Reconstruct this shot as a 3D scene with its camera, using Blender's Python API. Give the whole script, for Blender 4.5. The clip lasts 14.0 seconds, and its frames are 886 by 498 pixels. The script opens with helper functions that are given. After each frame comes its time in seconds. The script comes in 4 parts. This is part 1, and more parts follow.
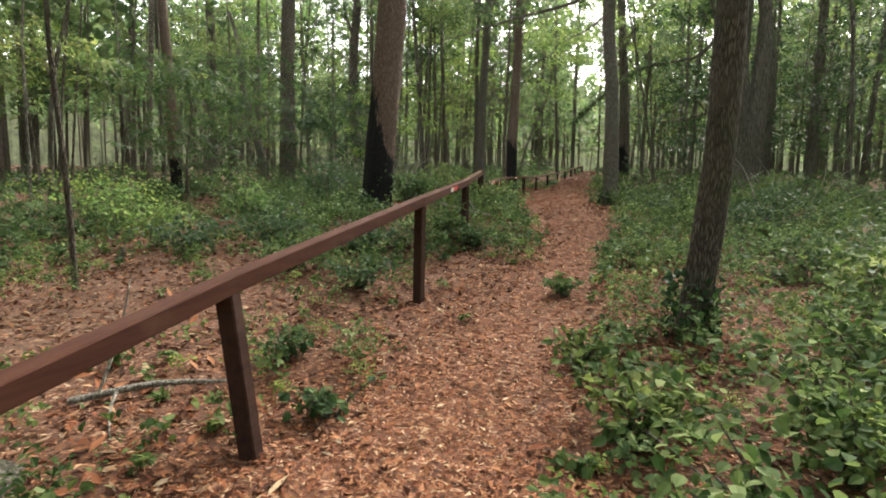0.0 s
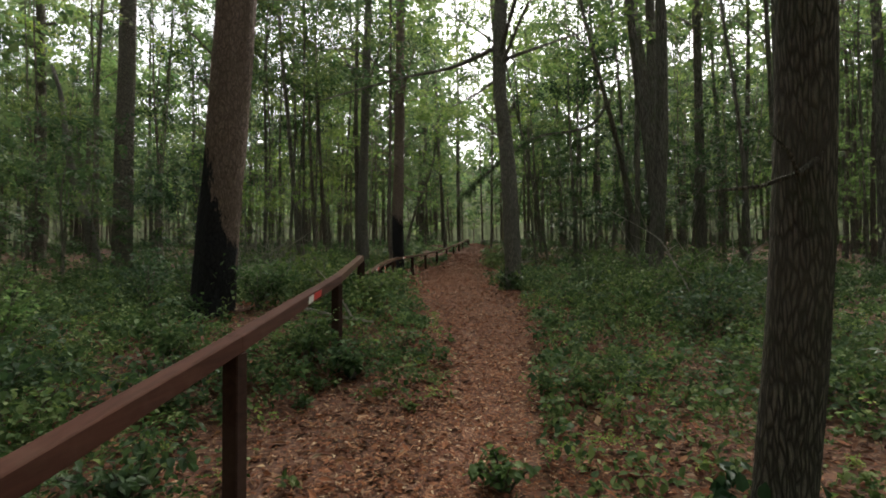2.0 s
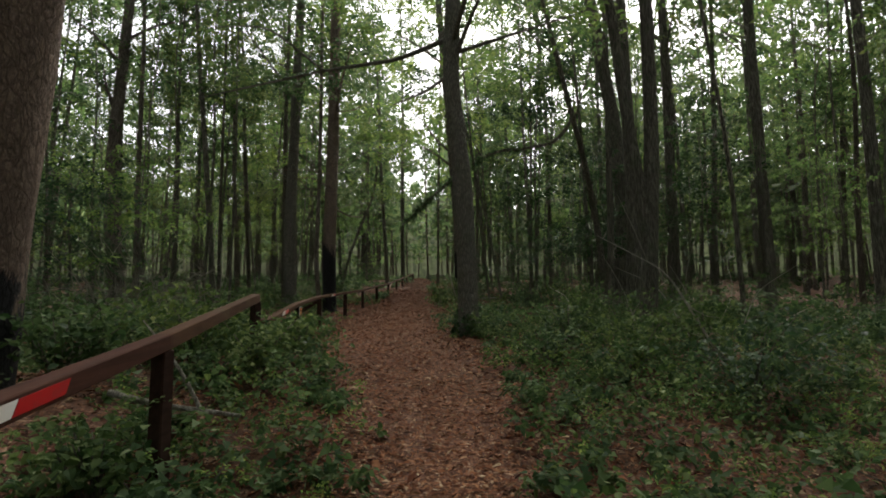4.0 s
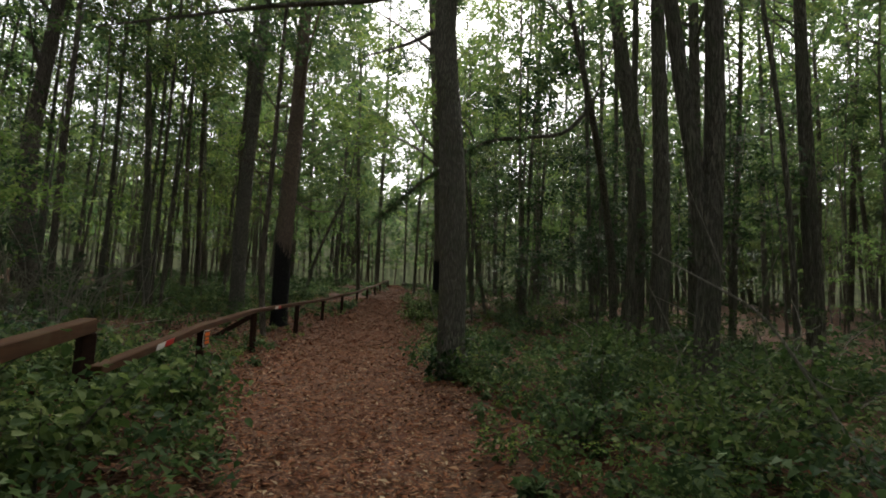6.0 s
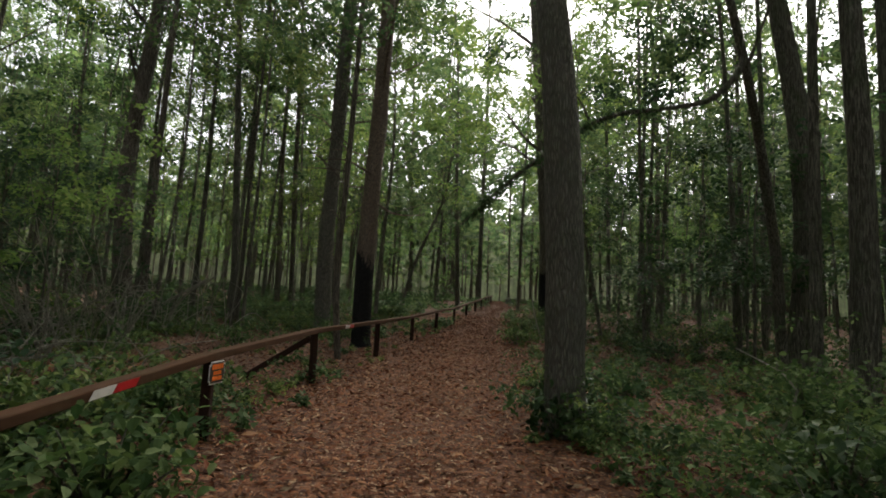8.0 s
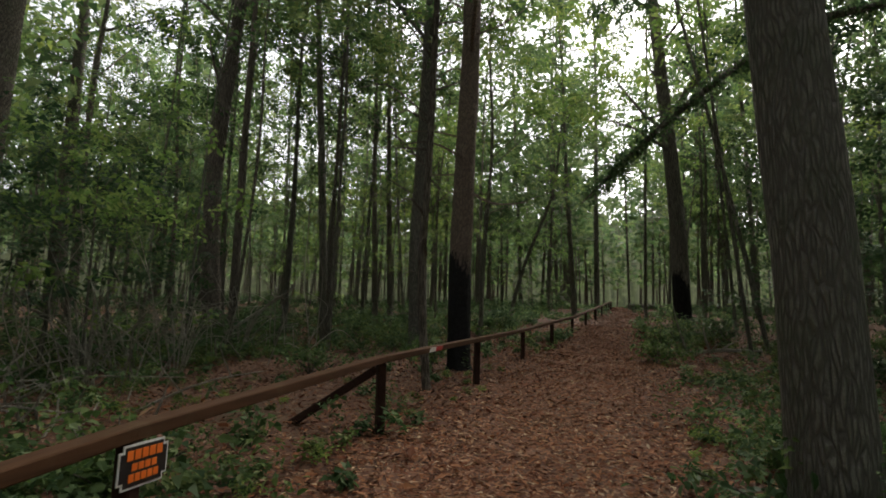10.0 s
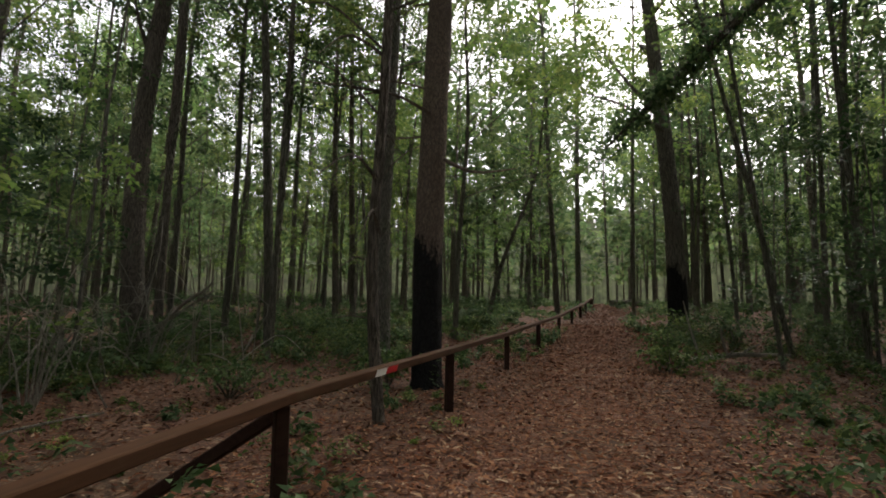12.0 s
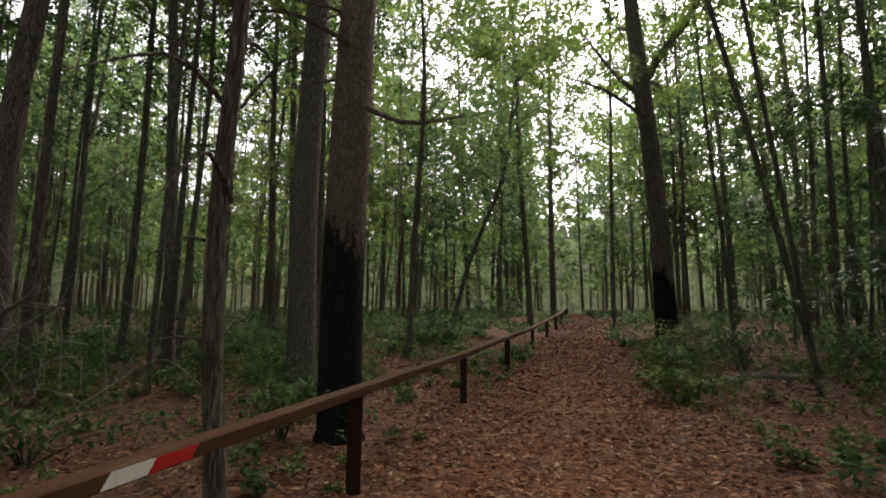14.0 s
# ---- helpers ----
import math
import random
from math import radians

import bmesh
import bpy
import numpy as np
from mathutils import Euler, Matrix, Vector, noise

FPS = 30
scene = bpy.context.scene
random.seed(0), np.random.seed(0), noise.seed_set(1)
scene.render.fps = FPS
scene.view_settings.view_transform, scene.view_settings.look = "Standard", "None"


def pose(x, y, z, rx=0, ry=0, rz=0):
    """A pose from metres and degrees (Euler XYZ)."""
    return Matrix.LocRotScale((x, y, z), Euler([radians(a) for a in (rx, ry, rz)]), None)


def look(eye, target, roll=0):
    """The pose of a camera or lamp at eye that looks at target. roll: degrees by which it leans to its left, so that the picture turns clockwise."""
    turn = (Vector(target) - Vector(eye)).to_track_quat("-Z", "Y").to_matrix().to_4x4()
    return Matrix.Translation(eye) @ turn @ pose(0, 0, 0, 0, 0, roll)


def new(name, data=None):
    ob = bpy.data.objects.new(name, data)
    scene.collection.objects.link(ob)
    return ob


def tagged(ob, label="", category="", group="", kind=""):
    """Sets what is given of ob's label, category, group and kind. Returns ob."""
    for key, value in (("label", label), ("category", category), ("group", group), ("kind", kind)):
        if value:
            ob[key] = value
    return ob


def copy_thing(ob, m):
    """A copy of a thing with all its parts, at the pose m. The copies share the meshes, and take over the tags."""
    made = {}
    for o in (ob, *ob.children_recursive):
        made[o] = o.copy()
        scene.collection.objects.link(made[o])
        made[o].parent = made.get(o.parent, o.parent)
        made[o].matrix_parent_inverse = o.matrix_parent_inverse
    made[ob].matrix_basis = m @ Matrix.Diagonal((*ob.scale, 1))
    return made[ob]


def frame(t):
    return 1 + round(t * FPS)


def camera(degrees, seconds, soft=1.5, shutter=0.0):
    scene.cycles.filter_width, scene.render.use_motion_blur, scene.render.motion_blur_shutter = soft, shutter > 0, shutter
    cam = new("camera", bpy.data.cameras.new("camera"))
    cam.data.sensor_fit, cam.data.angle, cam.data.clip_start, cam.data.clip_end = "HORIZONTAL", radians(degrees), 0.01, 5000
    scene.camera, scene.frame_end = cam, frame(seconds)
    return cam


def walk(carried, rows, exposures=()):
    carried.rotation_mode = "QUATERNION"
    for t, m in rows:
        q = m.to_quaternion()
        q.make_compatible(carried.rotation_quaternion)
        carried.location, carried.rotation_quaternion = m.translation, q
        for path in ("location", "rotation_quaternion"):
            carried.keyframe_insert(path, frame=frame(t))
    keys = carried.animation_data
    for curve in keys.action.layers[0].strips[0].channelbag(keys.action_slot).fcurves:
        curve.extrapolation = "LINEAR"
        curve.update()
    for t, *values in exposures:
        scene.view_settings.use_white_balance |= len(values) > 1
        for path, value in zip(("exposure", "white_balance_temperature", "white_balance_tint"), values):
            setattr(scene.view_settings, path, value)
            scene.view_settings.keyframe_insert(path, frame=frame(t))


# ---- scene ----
cam = camera(77.3, 14.0, soft=1.8)
PATH = [
    (0, (1.756, 0.595, 1.217), (1.382, 2.549, 1.016), 1.1),
    (0.5, (1.676, 1.199, 1.315), (1.339, 3.167, 1.197), 0.5),
    (1, (1.593, 1.676, 1.362), (1.318, 3.656, 1.309), -0.0),
    (1.5, (1.561, 2.206, 1.439), (1.424, 4.201, 1.442), -0.4),
    (2, (1.578, 2.597, 1.465), (1.605, 4.595, 1.524), -0.6),
    (2.5, (1.562, 3.15, 1.489), (1.647, 5.146, 1.589), -0.9),
    (3, (1.576, 3.608, 1.512), (1.709, 5.598, 1.654), -1.2),
    (3.5, (1.664, 4.097, 1.517), (1.856, 6.082, 1.679), -1.3),
    (3.7, (1.691, 4.335, 1.518), (1.899, 6.316, 1.692), -1.2),
    (5.8, (1.918, 6.657, 1.734), (2.226, 8.622, 1.941), 2.5),
    (6, (1.962, 6.797, 1.74), (2.263, 8.763, 1.95), 2.4),
    (6.5, (2.05, 7.208, 1.742), (2.34, 9.175, 1.955), 2.3),
    (7, (2.084, 7.644, 1.765), (2.308, 9.618, 1.996), 2.6),
    (7.5, (2.114, 8.029, 1.755), (2.227, 10.011, 1.999), 2.8),
    (8, (2.2, 8.402, 1.791), (2.122, 10.385, 2.041), 3.0),
    (8.5, (2.125, 8.969, 1.764), (1.817, 10.925, 2.043), 3.0),
    (8.7, (2.098, 9.184, 1.787), (1.671, 11.118, 2.066), 3.2),
    (10.8, (2.073, 10.745, 1.878), (1.619, 12.675, 2.143), 1.1),
    (11, (2.029, 10.904, 1.881), (1.593, 12.837, 2.149), 1.3),
    (11.5, (1.924, 11.352, 1.891), (1.522, 13.292, 2.162), 1.3),
    (12, (1.82, 11.846, 1.933), (1.441, 13.792, 2.194), 1.1),
    (12.5, (1.756, 12.286, 1.949), (1.393, 14.236, 2.209), 1.0),
    (13, (1.736, 12.748, 1.966), (1.429, 14.708, 2.216), 1.0),
    (13.5, (1.757, 13.195, 1.976), (1.499, 15.161, 2.235), 0.9),
    (14, (1.852, 13.638, 1.995), (1.566, 15.594, 2.297), 0.5),
]
EXPOSURES = [(0.0, 2.66, 6800, 12), (0.6, 2.38, 6800, 12), (1.2, 1.85, 6750, 11), (1.8, 1.58, 6700, 10), (2.6, 1.42, 6700, 10), (3.6, 1.26, 6700, 10), (6.0, 1.14, 6700, 10), (8.5, 1.27, 6700, 9), (11.0, 1.18, 6700, 12), (14.0, 1.55, 6800, 17)]
walk(cam, [(t, look(eye, target, roll)) for t, eye, target, roll in PATH], EXPOSURES)

# ---- light: overcast sky above the crowns ----
world = bpy.data.worlds.new("overcast_sky")
scene.world = world
world.use_nodes = True
wn, wl = world.node_tree.nodes, world.node_tree.links
sky = wn.new("ShaderNodeTexSky")
sky.sky_type = 'NISHITA'
sky.sun_disc = False
sky.sun_elevation, sky.sun_rotation = radians(48), radians(20)
sky.air_density, sky.dust_density = 1.0, 3.0
grey = wn.new("ShaderNodeHueSaturation")
grey.inputs["Saturation"].default_value = 0.22
wl.new(sky.outputs[0], grey.inputs["Color"])
wl.new(grey.outputs[0], wn["Background"].inputs["Color"])
wn["Background"].inputs["Strength"].default_value = 0.15
sun_data = bpy.data.lights.new("sun", "SUN")
sun_data.energy, sun_data.angle, sun_data.color = 2.5, radians(40), (1.0, 0.96, 0.88)
sun = new("sun", sun_data)
sun.matrix_world = look((0, 0, 40), (-9.5, -26, 10))


# ---- materials ----
def shader(name):
    m = bpy.data.materials.new(name)
    m.use_nodes = True
    nt = m.node_tree
    return m, nt.nodes, nt.links, nt.nodes["Principled BSDF"]


def noise_tex(n, l, scale, detail=5.0, rough=0.6, coord=None, stretch=None):
    t = n.new("ShaderNodeTexNoise")
    t.inputs["Scale"].default_value, t.inputs["Detail"].default_value, t.inputs["Roughness"].default_value = scale, detail, rough
    if coord is not None:
        if stretch:
            mp = n.new("ShaderNodeMapping")
            mp.inputs["Scale"].default_value = stretch
            l.new(coord, mp.inputs["Vector"])
            coord = mp.outputs[0]
        l.new(coord, t.inputs["Vector"])
    return t


def ramp(n, l, source, stops):
    r = n.new("ShaderNodeValToRGB")
    while len(r.color_ramp.elements) < len(stops):
        r.color_ramp.elements.new(0.5)
    for e, (p, c) in zip(r.color_ramp.elements, stops):
        e.position, e.color = p, (*c, 1)
    l.new(source, r.inputs[0])
    return r


def mixed(n, l, a, b, fac, kind='MIX'):
    m = n.new("ShaderNodeMix")
    m.data_type, m.blend_type = 'RGBA', kind
    for socket, v in ((m.inputs[6], a), (m.inputs[7], b), (m.inputs[0], fac)):
        if isinstance(v, (int, float)):
            socket.default_value = v
        elif isinstance(v, tuple):
            socket.default_value = (*v, 1)
        else:
            l.new(v, socket)
    return m.outputs[2]


def bump(n, l, bsdf, height, strength, distance):
    b = n.new("ShaderNodeBump")
    b.inputs["Strength"].default_value, b.inputs["Distance"].default_value = strength, distance
    l.new(height, b.inputs["Height"])
    l.new(b.outputs[0], bsdf.inputs["Normal"])


def bark(name, dark, light, tint, furrow=26.0, char=None, moss=0.0, plates=0.0):
    m, n, l, b = shader(name)
    co = n.new("ShaderNodeTexCoord").outputs["Object"]
    warp = noise_tex(n, l, 9, 3, 0.5, co, (1, 1, 0.4))
    bent = mixed(n, l, co, warp.outputs["Color"], 0.05 if 0 < plates < 0.3 else 0.09 if plates else 0.035)
    fur = noise_tex(n, l, furrow * 2.6, 4, 0.65, bent, (1, 1, 0.1))
    fine = noise_tex(n, l, furrow * 5, 5, 0.7, co, (1, 1, 0.35))
    blot = noise_tex(n, l, 2.2, 4, 0.6, co)
    if plates:
        mp = n.new("ShaderNodeMapping")
        mp.inputs["Scale"].default_value = (1, 1, plates)
        l.new(bent, mp.inputs["Vector"])
        cell = n.new("ShaderNodeTexVoronoi")
        cell.feature = 'DISTANCE_TO_EDGE'
        cell.inputs["Scale"].default_value = furrow
        l.new(mp.outputs[0], cell.inputs["Vector"])
        crack = ramp(n, l, cell.outputs["Distance"], [(0.0, (0.1, 0.1, 0.1)), (0.18, (1, 1, 1))] if plates > 0.3 else [(0.0, (0, 0, 0)), (0.1, (0.25, 0.25, 0.25)), (0.26, (1, 1, 1))]).outputs[0]
        if plates > 0.3:
            flake = noise_tex(n, l, furrow * 1.7, 6, 0.75, bent, (1, 1, 0.45))
            crack = mixed(n, l, crack, ramp(n, l, flake.outputs["Fac"], [(0.33, (0.1, 0.1, 0.1)), (0.54, (1, 1, 1))]).outputs[0], 0.5)
        if plates < 0.3:
            crack = mixed(n, l, crack, ramp(n, l, fur.outputs["Fac"], [(0.4, (0.1, 0.1, 0.1)), (0.58, (1, 1, 1))]).outputs[0], 0.35, 'MULTIPLY')
    else:
        crack = ramp(n, l, fur.outputs["Fac"], [(0.43, (0, 0, 0)), (0.56, (1, 1, 1))]).outputs[0]
    rnd = n.new("ShaderNodeObjectInfo").outputs["Random"]
    ridge = ramp(n, l, fine.outputs["Fac"], [(0.32, tuple(0.6 * v for v in light)), (0.5, light), (0.68, tint)]).outputs[0]
    c = mixed(n, l, dark, ridge, crack)
    c = mixed(n, l, c, tuple(v * 0.55 for v in light), ramp(n, l, blot.outputs["Fac"], [(0.42, (0, 0, 0)), (0.7, (0.6, 0.6, 0.6))]).outputs[0])
    c = mixed(n, l, c, dark, ramp(n, l, rnd, [(0, (0, 0, 0)), (1, (0.4, 0.4, 0.4))]).outputs[0])
    if moss:
        lich = noise_tex(n, l, 5.0, 6, 0.7, co, (1, 1, 0.5))
        c = mixed(n, l, c, (0.06, 0.085, 0.04), ramp(n, l, lich.outputs["Fac"], [(0.5, (0, 0, 0)), (0.62, (moss, moss, moss))]).outputs[0])
    if char:
        sep = n.new("ShaderNodeSeparateXYZ")
        l.new(co, sep.inputs[0])
        edge = noise_tex(n, l, 2.6, 6, 0.75, co, (1.6, 1.6, 0.55))
        ad = n.new("ShaderNodeMath")
        ad.operation = 'MULTIPLY_ADD'
        l.new(edge.outputs["Fac"], ad.inputs[0])
        ad.inputs[1].default_value = -char[1]
        slope = n.new("ShaderNodeMath")
        slope.operation = 'MULTIPLY_ADD'
        l.new(sep.outputs["X"], slope.inputs[0])
        slope.inputs[1].default_value = char[2]
        l.new(sep.outputs["Z"], slope.inputs[2])
        l.new(slope.outputs[0], ad.inputs[2])
        cut = n.new("ShaderNodeMapRange")
        cut.inputs["From Min"].default_value, cut.inputs["From Max"].default_value = char[0] - 0.5 * char[1] - 0.08, char[0] - 0.5 * char[1] + 0.08
        l.new(ad.outputs[0], cut.inputs["Value"])
        soot = mixed(n, l, (0.003, 0.003, 0.004), (0.018, 0.017, 0.018), crack)
        c = mixed(n, l, soot, c, cut.outputs[0])
    l.new(c, b.inputs["Base Color"])
    b.inputs["Roughness"].default_value = 0.92
    b.inputs["Specular IOR Level"].default_value = 0.2
    both = n.new("ShaderNodeMath")
    both.operation = 'MULTIPLY_ADD'
    l.new(fine.outputs["Fac"], both.inputs[0])
    both.inputs[1].default_value = 0.35
    l.new(crack, both.inputs[2])
    bump(n, l, b, both.outputs[0], 1.0, 0.018)
    return m


def foliage(name, stops, trans=0.35, rough=0.55, patchy=0.4):
    m, n, l, b = shader(name)
    geo = n.new("ShaderNodeNewGeometry")
    c = ramp(n, l, geo.outputs["Random Per Island"], stops).outputs[0]
    tree = n.new("ShaderNodeObjectInfo").outputs["Random"]
    c = mixed(n, l, c, ramp(n, l, tree, [(0, (0.62, 0.74, 0.78)), (0.5, (0.95, 1.0, 0.9)), (1, (1.15, 1.08, 0.8))]).outputs[0], 1.0, 'MULTIPLY')
    patch = noise_tex(n, l, 0.8, 3, 0.6, n.new("ShaderNodeTexCoord").outputs["Object"])
    c = mixed(n, l, c, tuple(v * 0.55 for v in stops[0][1]), ramp(n, l, patch.outputs["Fac"], [(0.4, (0, 0, 0)), (0.7, (patchy, patchy, patchy))]).outputs[0])
    l.new(c, b.inputs["Base Color"])
    b.inputs["Roughness"].default_value = rough
    b.inputs["Specular IOR Level"].default_value = 0.15
    tr = n.new("ShaderNodeBsdfTranslucent")
    hs = n.new("ShaderNodeHueSaturation")
    hs.inputs["Hue"].default_value, hs.inputs["Saturation"].default_value, hs.inputs["Value"].default_value = 0.49, 1.0, 1.6
    l.new(c, hs.inputs["Color"])
    l.new(hs.outputs[0], tr.inputs["Color"])
    mx = n.new("ShaderNodeMixShader")
    mx.inputs[0].default_value = trans
    l.new(b.outputs[0], mx.inputs[1])
    l.new(tr.outputs[0], mx.inputs[2])
    l.new(mx.outputs[0], n["Material Output"].inputs["Surface"])
    return m


def painted_wood(name, base, worn, wear=0.5):
    m, n, l, b = shader(name)
    co = n.new("ShaderNodeTexCoord").outputs["Object"]
    grain = noise_tex(n, l, 38, 5, 0.6, co, (1, 0.06, 1))
    blot = noise_tex(n, l, 3.5, 5, 0.65, co)
    c = mixed(n, l, base, tuple(v * 0.6 for v in base), ramp(n, l, grain.outputs["Fac"], [(0.4, (0, 0, 0)), (0.65, (0.8, 0.8, 0.8))]).outputs[0])
    c = mixed(n, l, c, worn, ramp(n, l, blot.outputs["Fac"], [(0.52, (0, 0, 0)), (0.74, (wear, wear, wear))]).outputs[0])
    l.new(c, b.inputs["Base Color"])
    b.inputs["Roughness"].default_value = 0.85
    b.inputs["Specular IOR Level"].default_value = 0.12
    bump(n, l, b, grain.outputs["Fac"], 0.4, 0.004)
    return m


def plain(name, colour, rough=0.5, grime=(0.1, 0.09, 0.08)):
    m, n, l, b = shader(name)
    t = noise_tex(n, l, 22, 5, 0.65, n.new("ShaderNodeTexCoord").outputs["Object"])
    l.new(mixed(n, l, colour, grime, ramp(n, l, t.outputs["Fac"], [(0.5, (0, 0, 0)), (0.8, (0.5, 0.5, 0.5))]).outputs[0]), b.inputs["Base Color"])
    b.inputs["Roughness"].default_value = rough
    return m


def soil():
    m, n, l, b = shader("leaf_mould_soil")
    co = n.new("ShaderNodeTexCoord").outputs["Object"]
    fine, mid, big = noise_tex(n, l, 48, 6, 0.7, co), noise_tex(n, l, 7, 5, 0.65, co), noise_tex(n, l, 0.7, 4, 0.6, co)
    mould = ramp(n, l, fine.outputs["Fac"], [(0.34, (0.016, 0.006, 0.003)), (0.5, (0.05, 0.019, 0.009)), (0.68, (0.11, 0.046, 0.022))]).outputs[0]
    trod = ramp(n, l, fine.outputs["Fac"], [(0.34, (0.06, 0.021, 0.011)), (0.52, (0.15, 0.056, 0.028)), (0.7, (0.25, 0.112, 0.06))]).outputs[0]
    speck = []
    for scale, stretch in ((75, (1, 0.45, 1)), (62, (0.4, 1, 1))):
        bits = n.new("ShaderNodeTexVoronoi")
        bits.inputs["Scale"].default_value = scale
        mp = n.new("ShaderNodeMapping")
        mp.inputs["Scale"].default_value, mp.inputs["Rotation"].default_value = stretch, (0, 0, 0.6)
        l.new(mixed(n, l, co, mid.outputs["Color"], 0.06), mp.inputs["Vector"])
        l.new(mp.outputs[0], bits.inputs["Vector"])
        chip = n.new("ShaderNodeSeparateColor")
        l.new(bits.outputs["Color"], chip.inputs[0])
        speck.append(chip.outputs[0])
    which = ramp(n, l, noise_tex(n, l, 14, 3, 0.6, co).outputs["Fac"], [(0.47, (0, 0, 0)), (0.53, (1, 1, 1))]).outputs[0]
    crumb = mixed(n, l, speck[0], speck[1], which)
    flakes = ramp(n, l, crumb, [(0.0, (0.035, 0.013, 0.006)), (0.4, (0.085, 0.032, 0.015)), (0.75, (0.18, 0.074, 0.035)), (0.92, (0.28, 0.145, 0.077)), (1.0, (0.45, 0.32, 0.21))]).outputs[0]
    mould = mixed(n, l, mould, flakes, 0.6)
    trod = mixed(n, l, trod, flakes, 0.75)
    at = n.new("ShaderNodeAttribute")
    at.attribute_name = "trodden"
    c = mixed(n, l, mould, trod, at.outputs["Fac"])
    c = mixed(n, l, c, (0.06, 0.026, 0.013), ramp(n, l, mid.outputs["Fac"], [(0.5, (0, 0, 0)), (0.72, (0.5, 0.5, 0.5))]).outputs[0])
    c = mixed(n, l, c, (0.05, 0.04, 0.018), ramp(n, l, big.outputs["Fac"], [(0.52, (0, 0, 0)), (0.7, (0.4, 0.4, 0.4))]).outputs[0])
    l.new(c, b.inputs["Base Color"])
    b.inputs["Roughness"].default_value = 0.95
    bump(n, l, b, crumb, 0.6, 0.012)
    return m


def far_wood():
    m, n, l, b = shader("far_woodland")
    co = n.new("ShaderNodeTexCoord").outputs["Object"]
    stems = noise_tex(n, l, 1.6, 5, 0.7, co, (1, 1, 0.06))
    leafy = noise_tex(n, l, 0.9, 7, 0.7, co)
    # Stem and leaf tones are lightened, painting distance haze into the colour.
    a = ramp(n, l, stems.outputs["Fac"], [(0.4, (0.05, 0.05, 0.036)), (0.55, (0.13, 0.125, 0.09)), (0.7, (0.22, 0.22, 0.16))]).outputs[0]
    g = ramp(n, l, leafy.outputs["Fac"], [(0.36, (0.04, 0.06, 0.03)), (0.52, (0.1, 0.14, 0.06)), (0.7, (0.22, 0.28, 0.13))]).outputs[0]
    c = mixed(n, l, a, g, 0.55)
    l.new(c, b.inputs["Base Color"])
    b.inputs["Roughness"].default_value = 1.0
    tr = n.new("ShaderNodeBsdfTranslucent")
    l.new(c, tr.inputs["Color"])
    mx = n.new("ShaderNodeMixShader")
    mx.inputs[0].default_value = 0.2
    l.new(b.outputs[0], mx.inputs[1])
    l.new(tr.outputs[0], mx.inputs[2])
    l.new(mx.outputs[0], n["Material Output"].inputs["Surface"])
    return m


BARK_OAK = bark("oak_bark", (0.035, 0.03, 0.024), (0.29, 0.255, 0.2), (0.4, 0.355, 0.285), 78, moss=0.25, plates=0.14)
BARK_PINE = bark("charred_pine_bark", (0.04, 0.031, 0.026), (0.24, 0.17, 0.128), (0.38, 0.29, 0.23), 27, char=(1.8, 3.2, 4.0), plates=0.42)
BARK_PINE_LOW = bark("scorched_pine_bark", (0.05, 0.036, 0.028), (0.19, 0.14, 0.105), (0.3, 0.23, 0.18), 40, char=(1.0, 1.2, 0.0), plates=0.42)
BARK_PINE_LOWER = bark("half_charred_pine_bark", (0.045, 0.037, 0.031), (0.22, 0.165, 0.13), (0.38, 0.31, 0.255), 32, char=(1.4, 2.0, 0.5), plates=0.42)
BARK_GREY = bark("grey_hardwood_bark", (0.08, 0.074, 0.063), (0.3, 0.28, 0.235), (0.42, 0.395, 0.34), 60, moss=0.3, plates=0.14)
BARK_SCORCHED = bark("scorched_grey_bark", (0.06, 0.053, 0.044), (0.22, 0.2, 0.162), (0.33, 0.305, 0.255), 28, char=(1.3, 1.8, 0.5))
BARK_DARK = bark("dark_bark", (0.055, 0.05, 0.04), (0.205, 0.19, 0.152), (0.32, 0.3, 0.245), 28, moss=0.45)
BARK_RED = bark("young_pine_bark", (0.055, 0.046, 0.038), (0.22, 0.185, 0.15), (0.35, 0.305, 0.255), 30)
DEADWOOD = bark("bleached_deadwood", (0.2, 0.18, 0.15), (0.44, 0.41, 0.35), (0.6, 0.57, 0.5), 40)
LEAF_MID = foliage("hardwood_leaves", [(0, (0.046, 0.084, 0.036)), (0.5, (0.084, 0.13, 0.052)), (1, (0.15, 0.182, 0.076))], 0.55)
LEAF_LIGHT = foliage("young_leaves", [(0, (0.075, 0.135, 0.04)), (0.5, (0.125, 0.2, 0.06)), (1, (0.2, 0.25, 0.085))], 0.58)
LEAF_DARK = foliage("evergreen_leaves", [(0, (0.027, 0.055, 0.025)), (0.6, (0.047, 0.085, 0.035)), (1, (0.078, 0.117, 0.046))], 0.35, 0.5)
LEAF_COVER = foliage("ground_leaves", [(0, (0.025, 0.055, 0.018)), (0.35, (0.052, 0.09, 0.029)), (0.72, (0.098, 0.142, 0.05)), (0.92, (0.155, 0.2, 0.09)), (1, (0.25, 0.3, 0.17))], 0.38, 0.7)
LEAF_FALLEN = foliage("fallen_leaves", [(0, (0.038, 0.012, 0.006)), (0.32, (0.09, 0.029, 0.013)), (0.66, (0.155, 0.056, 0.025)), (0.9, (0.24, 0.108, 0.054)), (1, (0.42, 0.28, 0.18))], 0.08, 0.75, 0.25)
